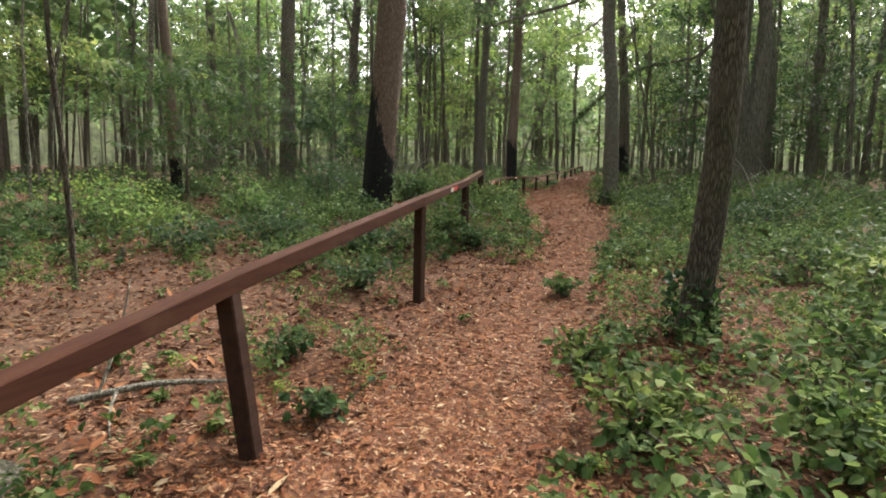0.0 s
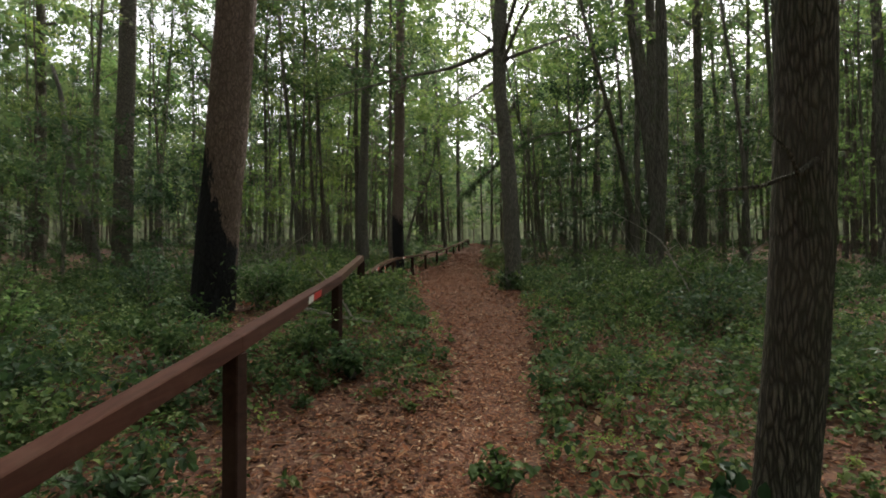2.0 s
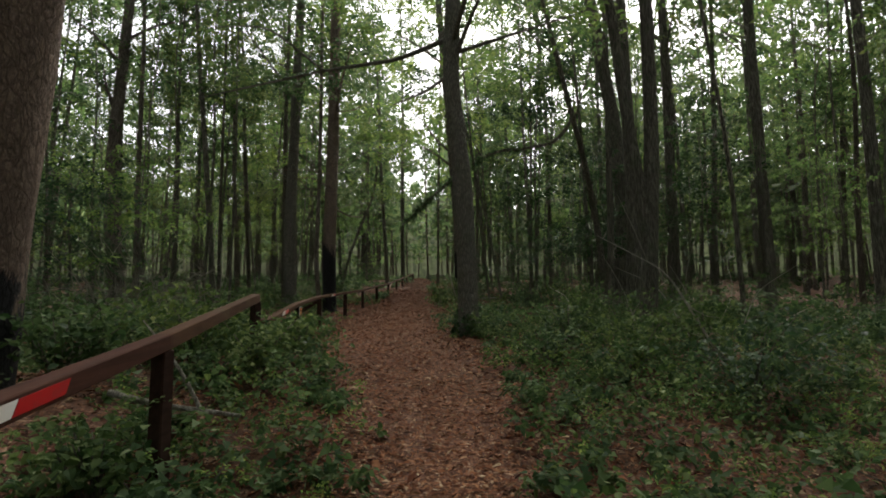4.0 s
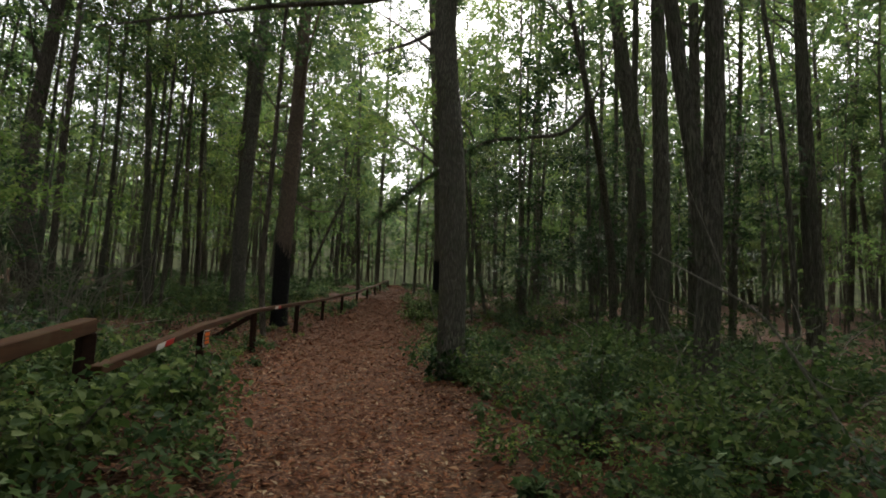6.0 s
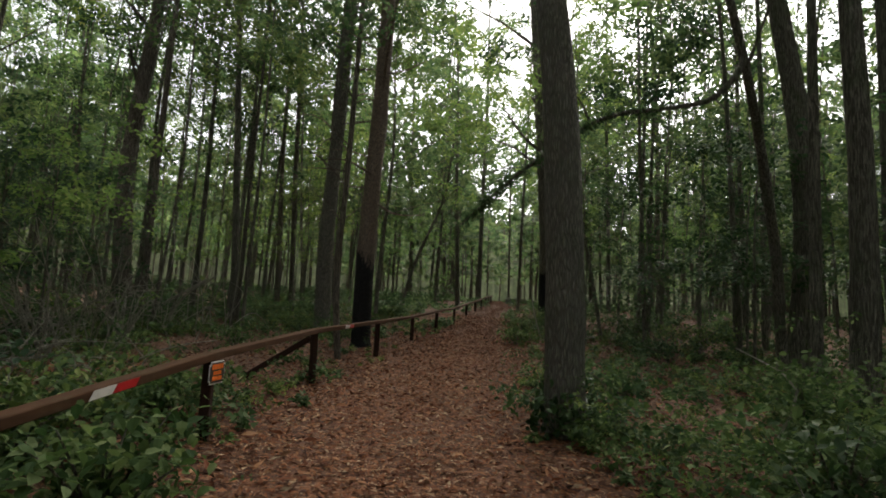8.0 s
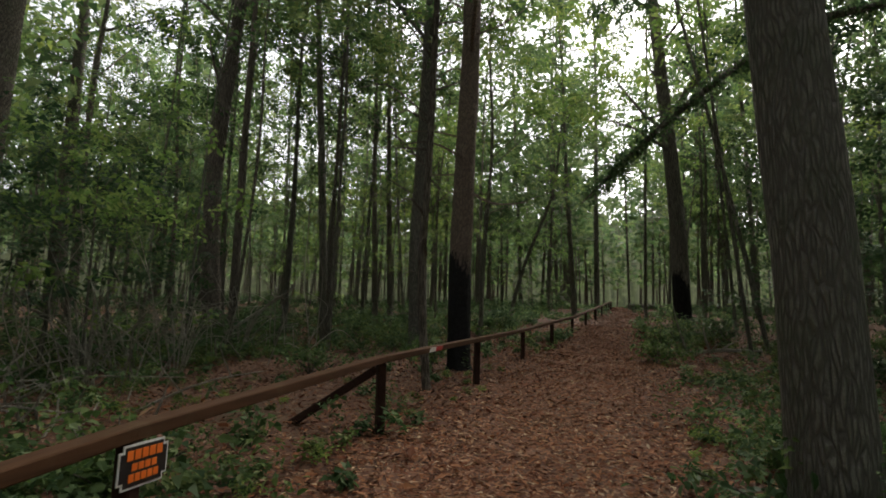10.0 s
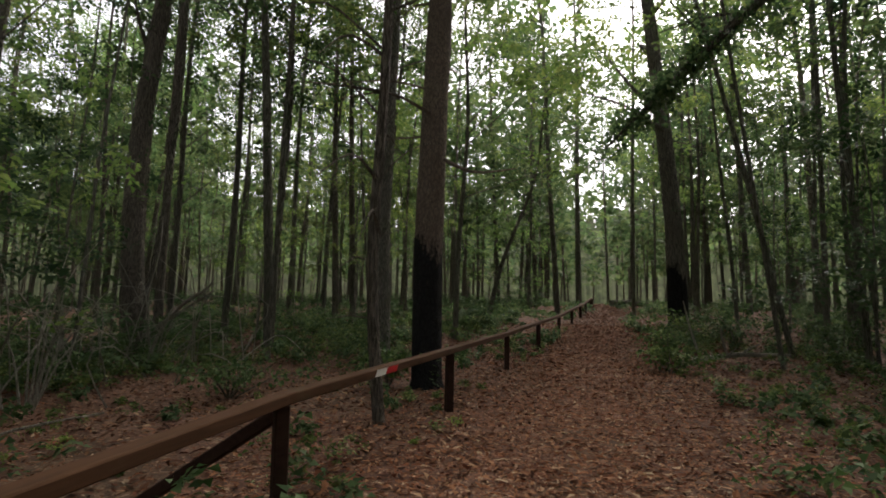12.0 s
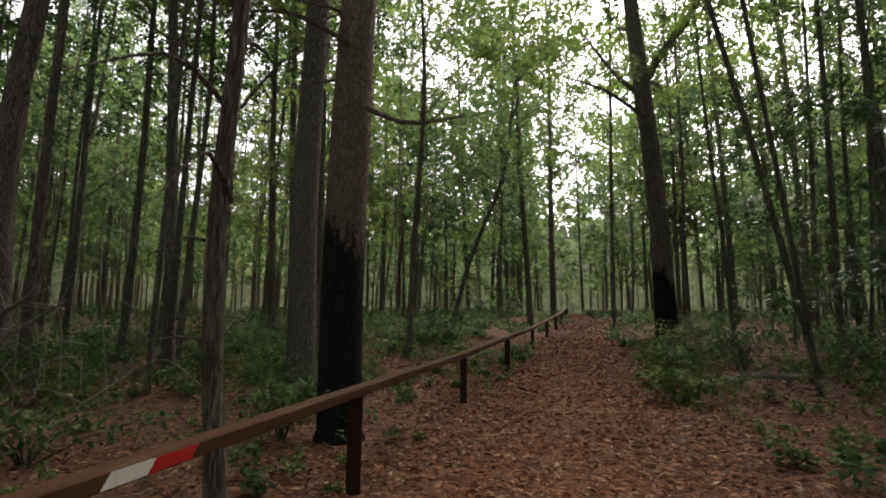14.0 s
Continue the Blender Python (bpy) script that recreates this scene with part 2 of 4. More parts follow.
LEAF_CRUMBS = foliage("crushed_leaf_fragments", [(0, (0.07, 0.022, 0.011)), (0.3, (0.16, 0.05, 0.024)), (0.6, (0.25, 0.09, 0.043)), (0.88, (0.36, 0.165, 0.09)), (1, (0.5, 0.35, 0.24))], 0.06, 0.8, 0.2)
LEAF_IVY = foliage("ivy_leaves", [(0, (0.012, 0.03, 0.014)), (1, (0.035, 0.07, 0.03))], 0.2, 0.35)
RAIL_PAINT = painted_wood("brown_rail_paint", (0.056, 0.0215, 0.0135), (0.078, 0.04, 0.027), 0.6)
POST_PAINT = painted_wood("dark_post_paint", (0.036, 0.018, 0.013), (0.065, 0.04, 0.03), 0.5)
RAIL_MOSSY = painted_wood("weathered_rail_paint", (0.07, 0.033, 0.016), (0.085, 0.066, 0.035), 0.6)
TAPE_RED = plain("red_reflective_tape", (0.42, 0.012, 0.016), 0.35)
TAPE_WHITE = plain("white_reflective_tape", (0.62, 0.6, 0.56), 0.35, (0.3, 0.28, 0.24))
SIGN_BLACK = plain("black_sign_face", (0.012, 0.012, 0.013), 0.4, (0.04, 0.04, 0.035))
SIGN_WHITE = plain("white_sign_border", (0.6, 0.6, 0.58), 0.45)
SIGN_ORANGE = plain("orange_sign_print", (0.75, 0.16, 0.02), 0.45, (0.4, 0.12, 0.04))
SOIL, FARWOOD = soil(), far_wood()
rng = np.random.default_rng(7)


# ---- mesh makers ----
def mesh_of(name, verts, faces, material, smooth=False):
    me = bpy.data.meshes.new(name)
    verts, faces = np.asarray(verts, np.float32), np.asarray(faces, np.int32)
    k = faces.shape[1]
    me.vertices.add(len(verts))
    me.vertices.foreach_set("co", verts.ravel())
    me.loops.add(faces.size)
    me.loops.foreach_set("vertex_index", faces.ravel())
    me.polygons.add(len(faces))
    me.polygons.foreach_set("loop_start", np.arange(len(faces), dtype=np.int32) * k)
    me.polygons.foreach_set("use_smooth", np.full(len(faces), smooth))
    me.materials.append(material)
    me.update(calc_edges=True)
    return me


def child(name, me, parent, label=""):
    ob = new(name, me)
    ob.parent = parent
    if label:
        tagged(ob, label)
    return ob


def part(name, bm, material, parent, label="", smooth=False):
    me = bpy.data.meshes.new(name)
    for f in bm.faces:
        f.smooth = smooth
    bm.to_mesh(me)
    bm.free()
    me.materials.append(material)
    return child(name, me, parent, label)


def empty(name, place, label, category, group="", kind=""):
    e = new(name)
    e.location = place
    e.empty_display_size = 0.2
    return tagged(e, label, category, group, kind)


def curve_points(pts, radii, step):
    """Points and radii along a smooth line through pts."""
    p = np.array(pts, float)
    t = np.r_[0, np.cumsum(np.linalg.norm(np.diff(p, axis=0), axis=1))]
    s = np.linspace(0, t[-1], max(3, int(t[-1] / step) + 1))
    q = np.stack([np.interp(s, t, p[:, k]) for k in range(3)], 1)
    for _ in range(max(1, int(0.5 * len(s) / len(p)))):
        q[1:-1] = 0.25 * q[:-2] + 0.5 * q[1:-1] + 0.25 * q[2:]
    return q, np.interp(s, t, radii)


def tube(pts, radii, sides=8, step=0.3, rough=0.0, seed=0):
    q, r = curve_points(pts, radii, step)
    d = np.gradient(q, axis=0)
    d /= np.linalg.norm(d, axis=1)[:, None]
    ref = np.array([0.0, 1.0, 0.0]) if abs(d[0, 2]) > 0.7 else np.array([0.0, 0.0, 1.0])
    u = np.cross(d, ref)
    u /= np.linalg.norm(u, axis=1)[:, None]
    v = np.cross(d, u)
    a = np.linspace(0, 2 * np.pi, sides, endpoint=False)
    rr = np.repeat(r[:, None], sides, 1)
    if rough:
        g = np.random.default_rng(seed)
        ridge = g.normal(0, 1, (len(q), sides))
        for _ in range(2):
            ridge[1:-1] = (ridge[:-2] + 2 * ridge[1:-1] + ridge[2:]) / 4
        rr = rr * (1 + rough * ridge * 1.6)
    verts = q[:, None] + rr[..., None] * (np.cos(a)[None, :, None] * u[:, None] + np.sin(a)[None, :, None] * v[:, None])
    i, j = np.meshgrid(np.arange(len(q) - 1), np.arange(sides), indexing="ij")
    k = (j + 1) % sides
    faces = np.stack([i * sides + j, i * sides + k, (i + 1) * sides + k, (i + 1) * sides + j], -1).reshape(-1, 4)
    return verts.reshape(-1, 3), faces


def joined(pieces):
    vs, fs, at = [], [], 0
    for v, f in pieces:
        vs.append(v)
        fs.append(f + at)
        at += len(v)
    return np.concatenate(vs), np.concatenate(fs)


def spray_template(angles):
    """A twig end: leaflets fanned out flat, some higher than others."""
    vs, fs = [], []
    for k, (turn, start, long) in enumerate(angles):
        c, s_ = math.cos(turn), math.sin(turn)
        w = 0.27 * long
        flat = np.array([[0, 0, 0], [-w, 0.45 * long, 0.05], [0, long, -0.12 * long], [w, 0.45 * long, 0.05]])
        flat = flat @ np.array([[c, s_, 0], [-s_, c, 0], [0, 0, 1]]) + [0, start, 0.09 * (k % 3 - 1)]
        vs.append(flat)
        fs.append(np.array([[0, 3, 2], [0, 2, 1]]) + 4 * k)
    return np.concatenate(vs) - [0, 0.5, 0], np.concatenate(fs)


BROAD_LEAF = (np.array([[0, 0, 0], [0, 0.5, -0.05], [0, 1, -0.16], [-0.34, 0.22, 0.05], [-0.3, 0.62, 0.02], [0.34, 0.22, 0.05], [0.3, 0.62, 0.02]]),
              np.array([[0, 5, 1], [5, 6, 1], [6, 2, 1], [0, 1, 3], [3, 1, 4], [4, 1, 2]]))
PINNATE = spray_template([(1.25, 0.1, 0.26), (-1.25, 0.14, 0.26), (1.1, 0.38, 0.28), (-1.1, 0.42, 0.28), (0.0, 0.6, 0.36)])
DRY_LEAF = (np.array([[0, 0, 0.04], [-0.19, 0.4, 0.15], [0, 1, 0.1], [0.17, 0.5, 0.08]]), np.array([[0, 3, 2], [0, 2, 1]]))


def twig_template(angles, broad=0.42):
    """A twig end of many small one-faced leaflets."""
    vs, fs = [], []
    for k, (turn, start, long) in enumerate(angles):
        c, s_ = math.cos(turn), math.sin(turn)
        w = broad * long
        flat = np.array([[-0.5 * w, 0.1 * long, 0.03], [w, 0.4 * long, 0.02], [0, long, -0.14 * long]])
        flat = flat @ np.array([[c, s_, 0], [-s_, c, 0], [0, 0, 1]]) + [0, start, 0.12 * (k % 3 - 1)]
        vs.append(flat)
        fs.append(np.array([[0, 1, 2]]) + 3 * k)
    return np.concatenate(vs) - [0, 0.5, 0], np.concatenate(fs)


SPRAY = twig_template([(1.3, -0.05, 0.42), (-1.15, 0.05, 0.44), (1.0, 0.25, 0.42), (-0.95, 0.33, 0.44), (0.8, 0.5, 0.4), (-0.65, 0.6, 0.4), (0.15, 0.72, 0.42), (2.3, 0.15, 0.36)])
TUFT = twig_template([(1.3, 0.0, 0.5), (-1.15, 0.1, 0.52), (0.9, 0.4, 0.5), (-0.7, 0.5, 0.5), (0.1, 0.65, 0.5), (2.4, 0.3, 0.45)], 0.45)
CRUMB = (np.array([[-0.16, 0, 0.02], [0.2, 0.25, 0.1], [0.02, 1, 0.04]]), np.array([[0, 1, 2]]))


def leaves(template, places, sizes, tilt, gen, droop=0.0):
    """Leaves at places, turned at random, leaning off the level by about tilt radians."""
    tv, tf = template
    n = len(places)
    yaw, pitch, roll = gen.uniform(0, 2 * np.pi, n), gen.normal(-droop, tilt, n), gen.normal(0, tilt, n)
    cy, sy, cp, sp, cr, sr = np.cos(yaw), np.sin(yaw), np.cos(pitch), np.sin(pitch), np.cos(roll), np.sin(roll)
    zero, one = np.zeros(n), np.ones(n)
    rz = np.stack([cy, -sy, zero, sy, cy, zero, zero, zero, one], 1).reshape(n, 3, 3)
    rx = np.stack([one, zero, zero, zero, cp, -sp, zero, sp, cp], 1).reshape(n, 3, 3)
    ry = np.stack([cr, zero, sr, zero, one, zero, -sr, zero, cr], 1).reshape(n, 3, 3)
    v = np.einsum("nij,kj->nki", rz @ rx @ ry, tv) * sizes[:, None, None] + places[:, None]
    f = tf[None] + (np.arange(n) * len(tv))[:, None, None]
    return v.reshape(-1, 3), f.reshape(-1, tf.shape[1])


# ---- the ground ----
GROUND_Y = [-120, -5, 0, 2.5, 3.8, 5, 7.3, 11.4, 13.6, 15.6, 19, 21.4, 25, 35, 50, 120, 260]
GROUND_Z = [-2.0, -0.3, 0.0, 0.13, 0.22, 0.38, 0.56, 1.0, 1.08, 1.16, 1.34, 1.48, 1.85, 2.6, 3.3, 4.2, 4.6]
WAY_Y = [-20, 0, 3, 5, 6.5, 8.2, 10, 12, 14, 16.5, 20, 25, 30, 40, 50, 60, 90]
WAY_X = [0.9, 1.15, 1.28, 1.75, 1.95, 2.2, 2.08, 1.85, 1.85, 2.05, 2.3, 2.95, 3.6, 4.2, 4.6, 7, 24]
WAY_W = [0.5, 0.5, 0.46, 0.33, 0.28, 0.3, 0.7, 0.72, 0.75, 0.65, 0.55, 0.46, 0.4, 0.36, 0.34, 0.34, 0.34]


def smooth_interp(y, ky, kz):
    y = np.asarray(y, float)
    return sum(np.interp(y + d, ky, kz) for d in (-0.9, -0.45, 0, 0.45, 0.9)) / 5


def way_off(x, y):
    """How far off the trodden way, in its half widths."""
    return np.abs(np.asarray(x) - smooth_interp(y, WAY_Y, WAY_X)) / smooth_interp(y, WAY_Y, WAY_W)


def waves(x, y):
    return (np.sin(1.3 * x + 0.7 * y) + np.sin(0.8 * y - 1.9 * x + 1.2) + 0.6 * np.sin(3.1 * x + 1.1) * np.sin(2.7 * y + 0.4)) / 2.6


def ground_z(x, y):
    x, y = np.asarray(x, float), np.asarray(y, float)
    off = np.clip(way_off(x, y) - 0.8, 0, 3) / 3
    bank = 0.34 * np.exp(-((x + 0.5) / 1.15) ** 2 - ((y - 8.6) / 1.9) ** 2)
    return smooth_interp(y, GROUND_Y, GROUND_Z) + bank + off * 0.07 * waves(x, y) - 0.03 * np.exp(-way_off(x, y) ** 2)


def build_ground():
    def axis(lo, fine_lo, fine_hi, hi, step, n):
        far = np.linspace(0, 1, n) ** 2.2
        return np.r_[(fine_lo - (fine_lo - lo) * far)[::-1][:-1], np.arange(fine_lo, fine_hi, step), fine_hi + (hi - fine_hi) * far]
    xs, ys = axis(-260, -7, 9, 260, 0.14, 40), axis(-120, -2, 26, 320, 0.14, 50)
    x, y = np.meshgrid(xs, ys)
    z = ground_z(x, y) + rng.normal(0, 0.006, x.shape)
    n = len(xs)
    i, j = np.meshgrid(np.arange(len(ys) - 1), np.arange(n - 1), indexing="ij")
    faces = np.stack([i * n + j, i * n + j + 1, (i + 1) * n + j + 1, (i + 1) * n + j], -1).reshape(-1, 4)
    me = mesh_of("ground", np.stack([x, y, z], -1).reshape(-1, 3), faces, SOIL, True)
    attr = me.attributes.new("trodden", 'FLOAT', 'POINT')
    attr.data.foreach_set("value", np.clip(1.5 - way_off(x, y) + 0.25 * waves(3 * x, 3 * y), 0, 1).ravel().astype(np.float32))
    tagged(new("ground", me), "brown forest floor of leaf mould with a trodden footpath", "ground", kind="structure")


build_ground()
a = np.linspace(0, 2 * np.pi, 901)
tops = 23 + 1.5 * np.sin(9 * a) + 1.0 * np.sin(31 * a + 1) + rng.normal(0, 1.0, 901)
ring = np.concatenate([np.stack([5 + 105 * np.cos(a), 20 + 105 * np.sin(a), z], 1) for z in (np.full(901, -3.0), tops)])
faces = np.stack([np.arange(900), np.arange(900) + 1, np.arange(900) + 902, np.arange(900) + 901], 1)
tagged(new("backdrop", mesh_of("backdrop", ring, faces, FARWOOD)), "distant wall of dense dim woodland, haze painted into its colour", "backdrop", kind="structure")


# ---- the handrails ----
def beam_bmesh(p, q, width, height, bevel=0.005):
    """A squared timber from p to q, given by its axis."""
    p, q = Vector(p), Vector(q)
    d = q - p
    bm = bmesh.new()
    bmesh.ops.create_cube(bm, size=1)
    for v in bm.verts:
        v.co = Vector((v.co.x * width, v.co.y * d.length, v.co.z * height))
    bmesh.ops.bevel(bm, geom=bm.edges[:], offset=bevel, segments=1, affect='EDGES')
    turn = d.to_track_quat('Y', 'Z').to_matrix().to_4x4()
    bmesh.ops.transform(bm, matrix=Matrix.Translation((p + q) / 2) @ turn, verts=bm.verts)
    return bm


def sloping_tape(p, q, at, length, slant, height, material, name, parent, wide):
    """A strip of tape on the way side of the timber from p to q, with slanted ends."""
    p, q = Vector(p), Vector(q)
    d = (q - p).normalized()
    side = d.cross(Vector((0, 0, 1))).normalized()
    up = side.cross(d)
    start = p + d * ((at - p.y) / d.y)
    bm = bmesh.new()
    flat = []
    for along, high in ((0, -height / 2), (length, -height / 2), (length + slant, height / 2), (slant, height / 2)):
        flat.append(start + d * along + up * high)
    vs = [bm.verts.new(c + side * s) for s in (0.5 * wide - 0.0002, 0.5 * wide + 0.0022) for c in flat]
    for f in ((7, 6, 5, 4), (0, 1, 2, 3), (0, 4, 5, 1), (1, 5, 6, 2), (2, 6, 7, 3), (3, 7, 4, 0)):
        bm.faces.new([vs[k] for k in f])
    bmesh.ops.recalc_face_normals(bm, faces=bm.faces[:])
    part(name, bm, material, parent, "red reflective strip" if "red" in name else "white reflective strip")


def handrail(label, knots, posts, material, tapes=(), brace=None, size=(0.077, 0.073), strip=0.043, thick=0.074, red=0.16):
    rail = empty("handrail", (0, 0, 0), label, "handrail", "handrails beside the footpath")
    beams = {}
    for p, q in zip(knots[:-1], knots[1:]):
        d = (Vector(q) - Vector(p)).normalized() * 0.018
        beams[q] = part("rail_beam", beam_bmesh(Vector(p) - d, Vector(q) + d, *size), RAIL_MOSSY if material is RAIL_PAINT and p[1] > 7 else material, rail)
    for x, y, top in posts:
        z = float(ground_z(x, y)) - 0.12
        tilt = rng.normal(0, 0.006, 2)
        part("post", beam_bmesh((x + tilt[0] + (0.1 if 2 < y < 3 else 0), y + tilt[1], z), (x, y, top - 0.5 * size[1]), thick, thick, 0.006), POST_PAINT, rail, "dark brown square post")
    if brace:
        part("brace", beam_bmesh(*brace, 0.055, 0.055, 0.006), POST_PAINT, rail, "slanting dark brace")
    for p, q, at in tapes:
        sloping_tape(p, q, at - 0.15, 0.145, 0.03, strip, TAPE_WHITE, "white_tape", beams[q], size[0])
        sloping_tape(p, q, at, red, 0.03, strip, TAPE_RED, "red_tape", beams[q], size[0])
    return rail


FIRST = [(0.33, -2.2, 0.22), (0.44, 0.1, 0.524), (0.52, 2.55, 0.843), (0.73, 4.95, 1.145), (0.715, 7.45, 1.352), (0.585, 9.98, 1.57)]
handrail("chocolate brown painted timber handrail on square posts", FIRST, [(x, y, z) for x, y, z in FIRST], RAIL_PAINT,
         [(FIRST[3], FIRST[4], 6.31)], red=0.25)
SECOND = [(0.66, 9.95, 1.345), (0.70, 11.75, 1.497), (0.72, 14.05, 1.602), (1.0, 16.45, 1.70), (1.28, 18.96, 1.80), (1.62, 21.4, 1.95), (2.0, 23.8, 2.1), (2.35, 26.2, 2.3),
          (2.68, 28.6, 2.48), (2.98, 31.0, 2.66), (3.25, 33.4, 2.85), (3.48, 35.8, 3.0), (3.7, 38.2, 3.12), (3.88, 40.6, 3.24), (4.0, 43.0, 3.36)]
handrail("long weathered brown timber handrail with a slanting brace", SECOND, SECOND[1:], RAIL_MOSSY,
         [(SECOND[0], SECOND[1], 10.80), (SECOND[2], SECOND[3], 15.04)], ((0.68, 14.08, 1.53), (-0.12, 14.14, 1.02)), (0.075, 0.047), 0.037, 0.06)


def warning_sign():
    sign = empty("warning_sign", (0.738, 11.77, 1.40), "small black sign with orange lettering and white border on a post", "sign")

    def plate(name, w, h, x, z, depth, material, label="", on=None):
        bm = bmesh.new()
        bmesh.ops.create_cube(bm, size=1)
        for v in bm.verts:
            v.co = Vector((x + depth * (v.co.x + 0.5), v.co.y * w, z + v.co.z * h))
        if min(w, h) > 0.05:
            bmesh.ops.bevel(bm, geom=[e for e in bm.edges if abs(e.verts[0].co.x - e.verts[1].co.x) > 0.5 * depth], offset=0.018, segments=4, affect='EDGES')
        return part(name, bm, material, on or sign, label)
    plate("border", 0.21, 0.135, 0, 0, 0.004, SIGN_WHITE, "white rim")
    face = plate("face", 0.196, 0.121, 0.003, 0, 0.003, SIGN_BLACK, "black face")
    for z, w, h in ((0.035, 0.155, 0.03), (-0.002, 0.11, 0.022), (-0.034, 0.13, 0.024)):
        bars = 5 if w > 0.12 else 4
        for k in range(bars):
            ob = plate("lettering", w / bars * 0.8, h, 0.006, z, 0.002, SIGN_ORANGE, "illegible orange letter bar", face)
            ob.location.y = (k - (bars - 1) / 2) * w / bars
    return sign


warning_sign()


# ---- trees ----
def crown_points(gen, n, low, high, spread, clusters, bunch=0.5, hollow=0.3):
    h = gen.uniform(0, 1, clusters)
    wide = spread * np.sqrt(np.clip(1.15 - (2 * h - 0.75) ** 2, 0.1, 1))
    ang, rad = gen.uniform(0, 2 * np.pi, clusters), np.sqrt(gen.uniform(hollow ** 2, 1, clusters))
    c = np.stack([np.cos(ang) * rad * wide, np.sin(ang) * rad * wide, low + (high - low) * h], 1)
    k = gen.integers(0, clusters, n)
    return c, c[k] + gen.normal(0, 1, (n, 3)) * [bunch, bunch, bunch * 0.2]


def limbs_to(gen, axis_pts, centres, count, r, sides=5):
    out = []
    a = np.array(axis_pts)
    for c in centres[gen.permutation(len(centres))[:count]]:
        z = max(a[0, 2] + 0.8, c[2] - gen.uniform(0.3, 1.4))
        s = np.array([np.interp(z, a[:, 2], a[:, 0]), np.interp(z, a[:, 2], a[:, 1]), z])
        m = (s + c) / 2 + gen.normal(0, 0.14, 3) + [0, 0, 0.1]
        out.append(tube([s, m, c], [r, r * 0.6, r * 0.22], sides, 0.35))
    return out


def make_tree(label, base, height, radius, lean=(0, 0), kink=0.0, bark_m=BARK_OAK, leaf_m=LEAF_MID, crown=(6.0, 2.6, 60, 3000, 0.14), sides=14,
              seed=1, limbs=10, extra=(), group="", category="tree", flare=1.45, line=()):
    gen = np.random.default_rng(seed)
    x, y = base
    z = float(ground_z(x, y))
    tree = empty(category.replace(" ", "_"), (x, y, z), label, category, group)
    axis, radii = [], []
    for s in np.linspace(0, 1, 9):
        w = kink * np.sin(s * 9 + seed) * s
        axis.append((lean[0] * height * s + w, lean[1] * height * s + 0.6 * kink * np.cos(s * 7 + seed) * s, height * s - (0.15 if s == 0 else 0)))
        radii.append(radius * (1 - 0.72 * s))
    if line:
        top = np.array(line[-1]) + (np.array(line[-1]) - np.array(line[-2])) * (height - line[-1][2]) / (line[-1][2] - line[-2][2])
        axis = [(0, 0, -0.15), *line, tuple(top)]
        radii = [radius * (1 - 0.72 * max(a[2], 0) / height) for a in axis]
    axis.insert(1, tuple(0.97 * np.array(axis[0]) + 0.03 * np.array(axis[1])))
    radii.insert(1, radius * 1.0)
    radii[0] = radius * flare
    v, f = tube(axis, radii, sides, 0.22 if sides > 10 else 0.6, 0.035 if sides > 10 else 0.02, seed)
    child("trunk", mesh_of("trunk", v, f, bark_m, True), tree)
    low, spread, clusters, n, size = crown
    if n:
        c, p = crown_points(gen, n, low, height * 1.02, spread, max(8, int(0.62 * clusters)), 0.46)
        c += np.stack([np.interp(c[:, 2], [a[2] for a in axis], [a[k] for a in axis]) * (k < 2) for k in range(3)], 1)
        p[:, 0] += np.interp(p[:, 2], [a[2] for a in axis], [a[0] for a in axis])
        p[:, 1] += np.interp(p[:, 2], [a[2] for a in axis], [a[1] for a in axis])
        for limb in limbs_to(gen, axis, c, limbs, radius * 0.28):
            child("limb", mesh_of("limb", *limb, bark_m, True), tree)
        child("crown", mesh_of("crown", *leaves(SPRAY, p, gen.uniform(0.65, 1.3, n) * size, 0.42, gen, 0.25), leaf_m), tree)
    for pts, radii_e in extra:
        v, f = tube(pts, radii_e, 8, 0.15, 0.04, seed + 3)
        child("limb", mesh_of("limb", v - np.array([x, y, z]), f, bark_m, True), tree)
    return tree


PLACED_EXTRA = []
# Trees out of view, added so their crowns shade the path's start.
for k, (x, y) in enumerate([(-3.6, 0.2), (-2.4, -1.6), (-5.4, 2.0), (4.6, -0.8), (1.0, -4.0), (6.5, 1.0)]):
    make_tree("unseen hardwood tree added to shade the path's start", (x, y), 12, 0.09, (0.02, 0.0), 0.1, BARK_OAK, LEAF_MID, (4.2, 2.8, 40, 900, 0.34), 10, 250 + k, 7, group="trees of the wood")
    PLACED_EXTRA.append((x, y))


def dead_twigs(x, y, heights, reach, seed):
    """Bare bent twigs that stand out from a stem."""
    gen = np.random.default_rng(seed)
    out = []
    for h in heights:
        ang, long = gen.uniform(0, 2 * np.pi), reach * gen.uniform(0.5, 1.2)
        d = np.array([np.cos(ang), np.sin(ang) * 0.6, 0])
        s = np.array([x, y, h])
        bend = s + d * long * 0.5 + [0, 0, gen.uniform(-0.05, 0.25) * long]
        tip = s + d * long + [gen.normal(0, 0.1), gen.normal(0, 0.1), gen.uniform(-0.25, 0.2) * long]
        out.append(([s, bend, tip], [0.016, 0.01, 0.003]))
        if gen.uniform() < 0.6:
            out.append(([bend, bend + d * 0.2 * long + [gen.normal(0, 0.12), 0, gen.uniform(0.05, 0.3) * long]], [0.008, 0.003]))
    return out


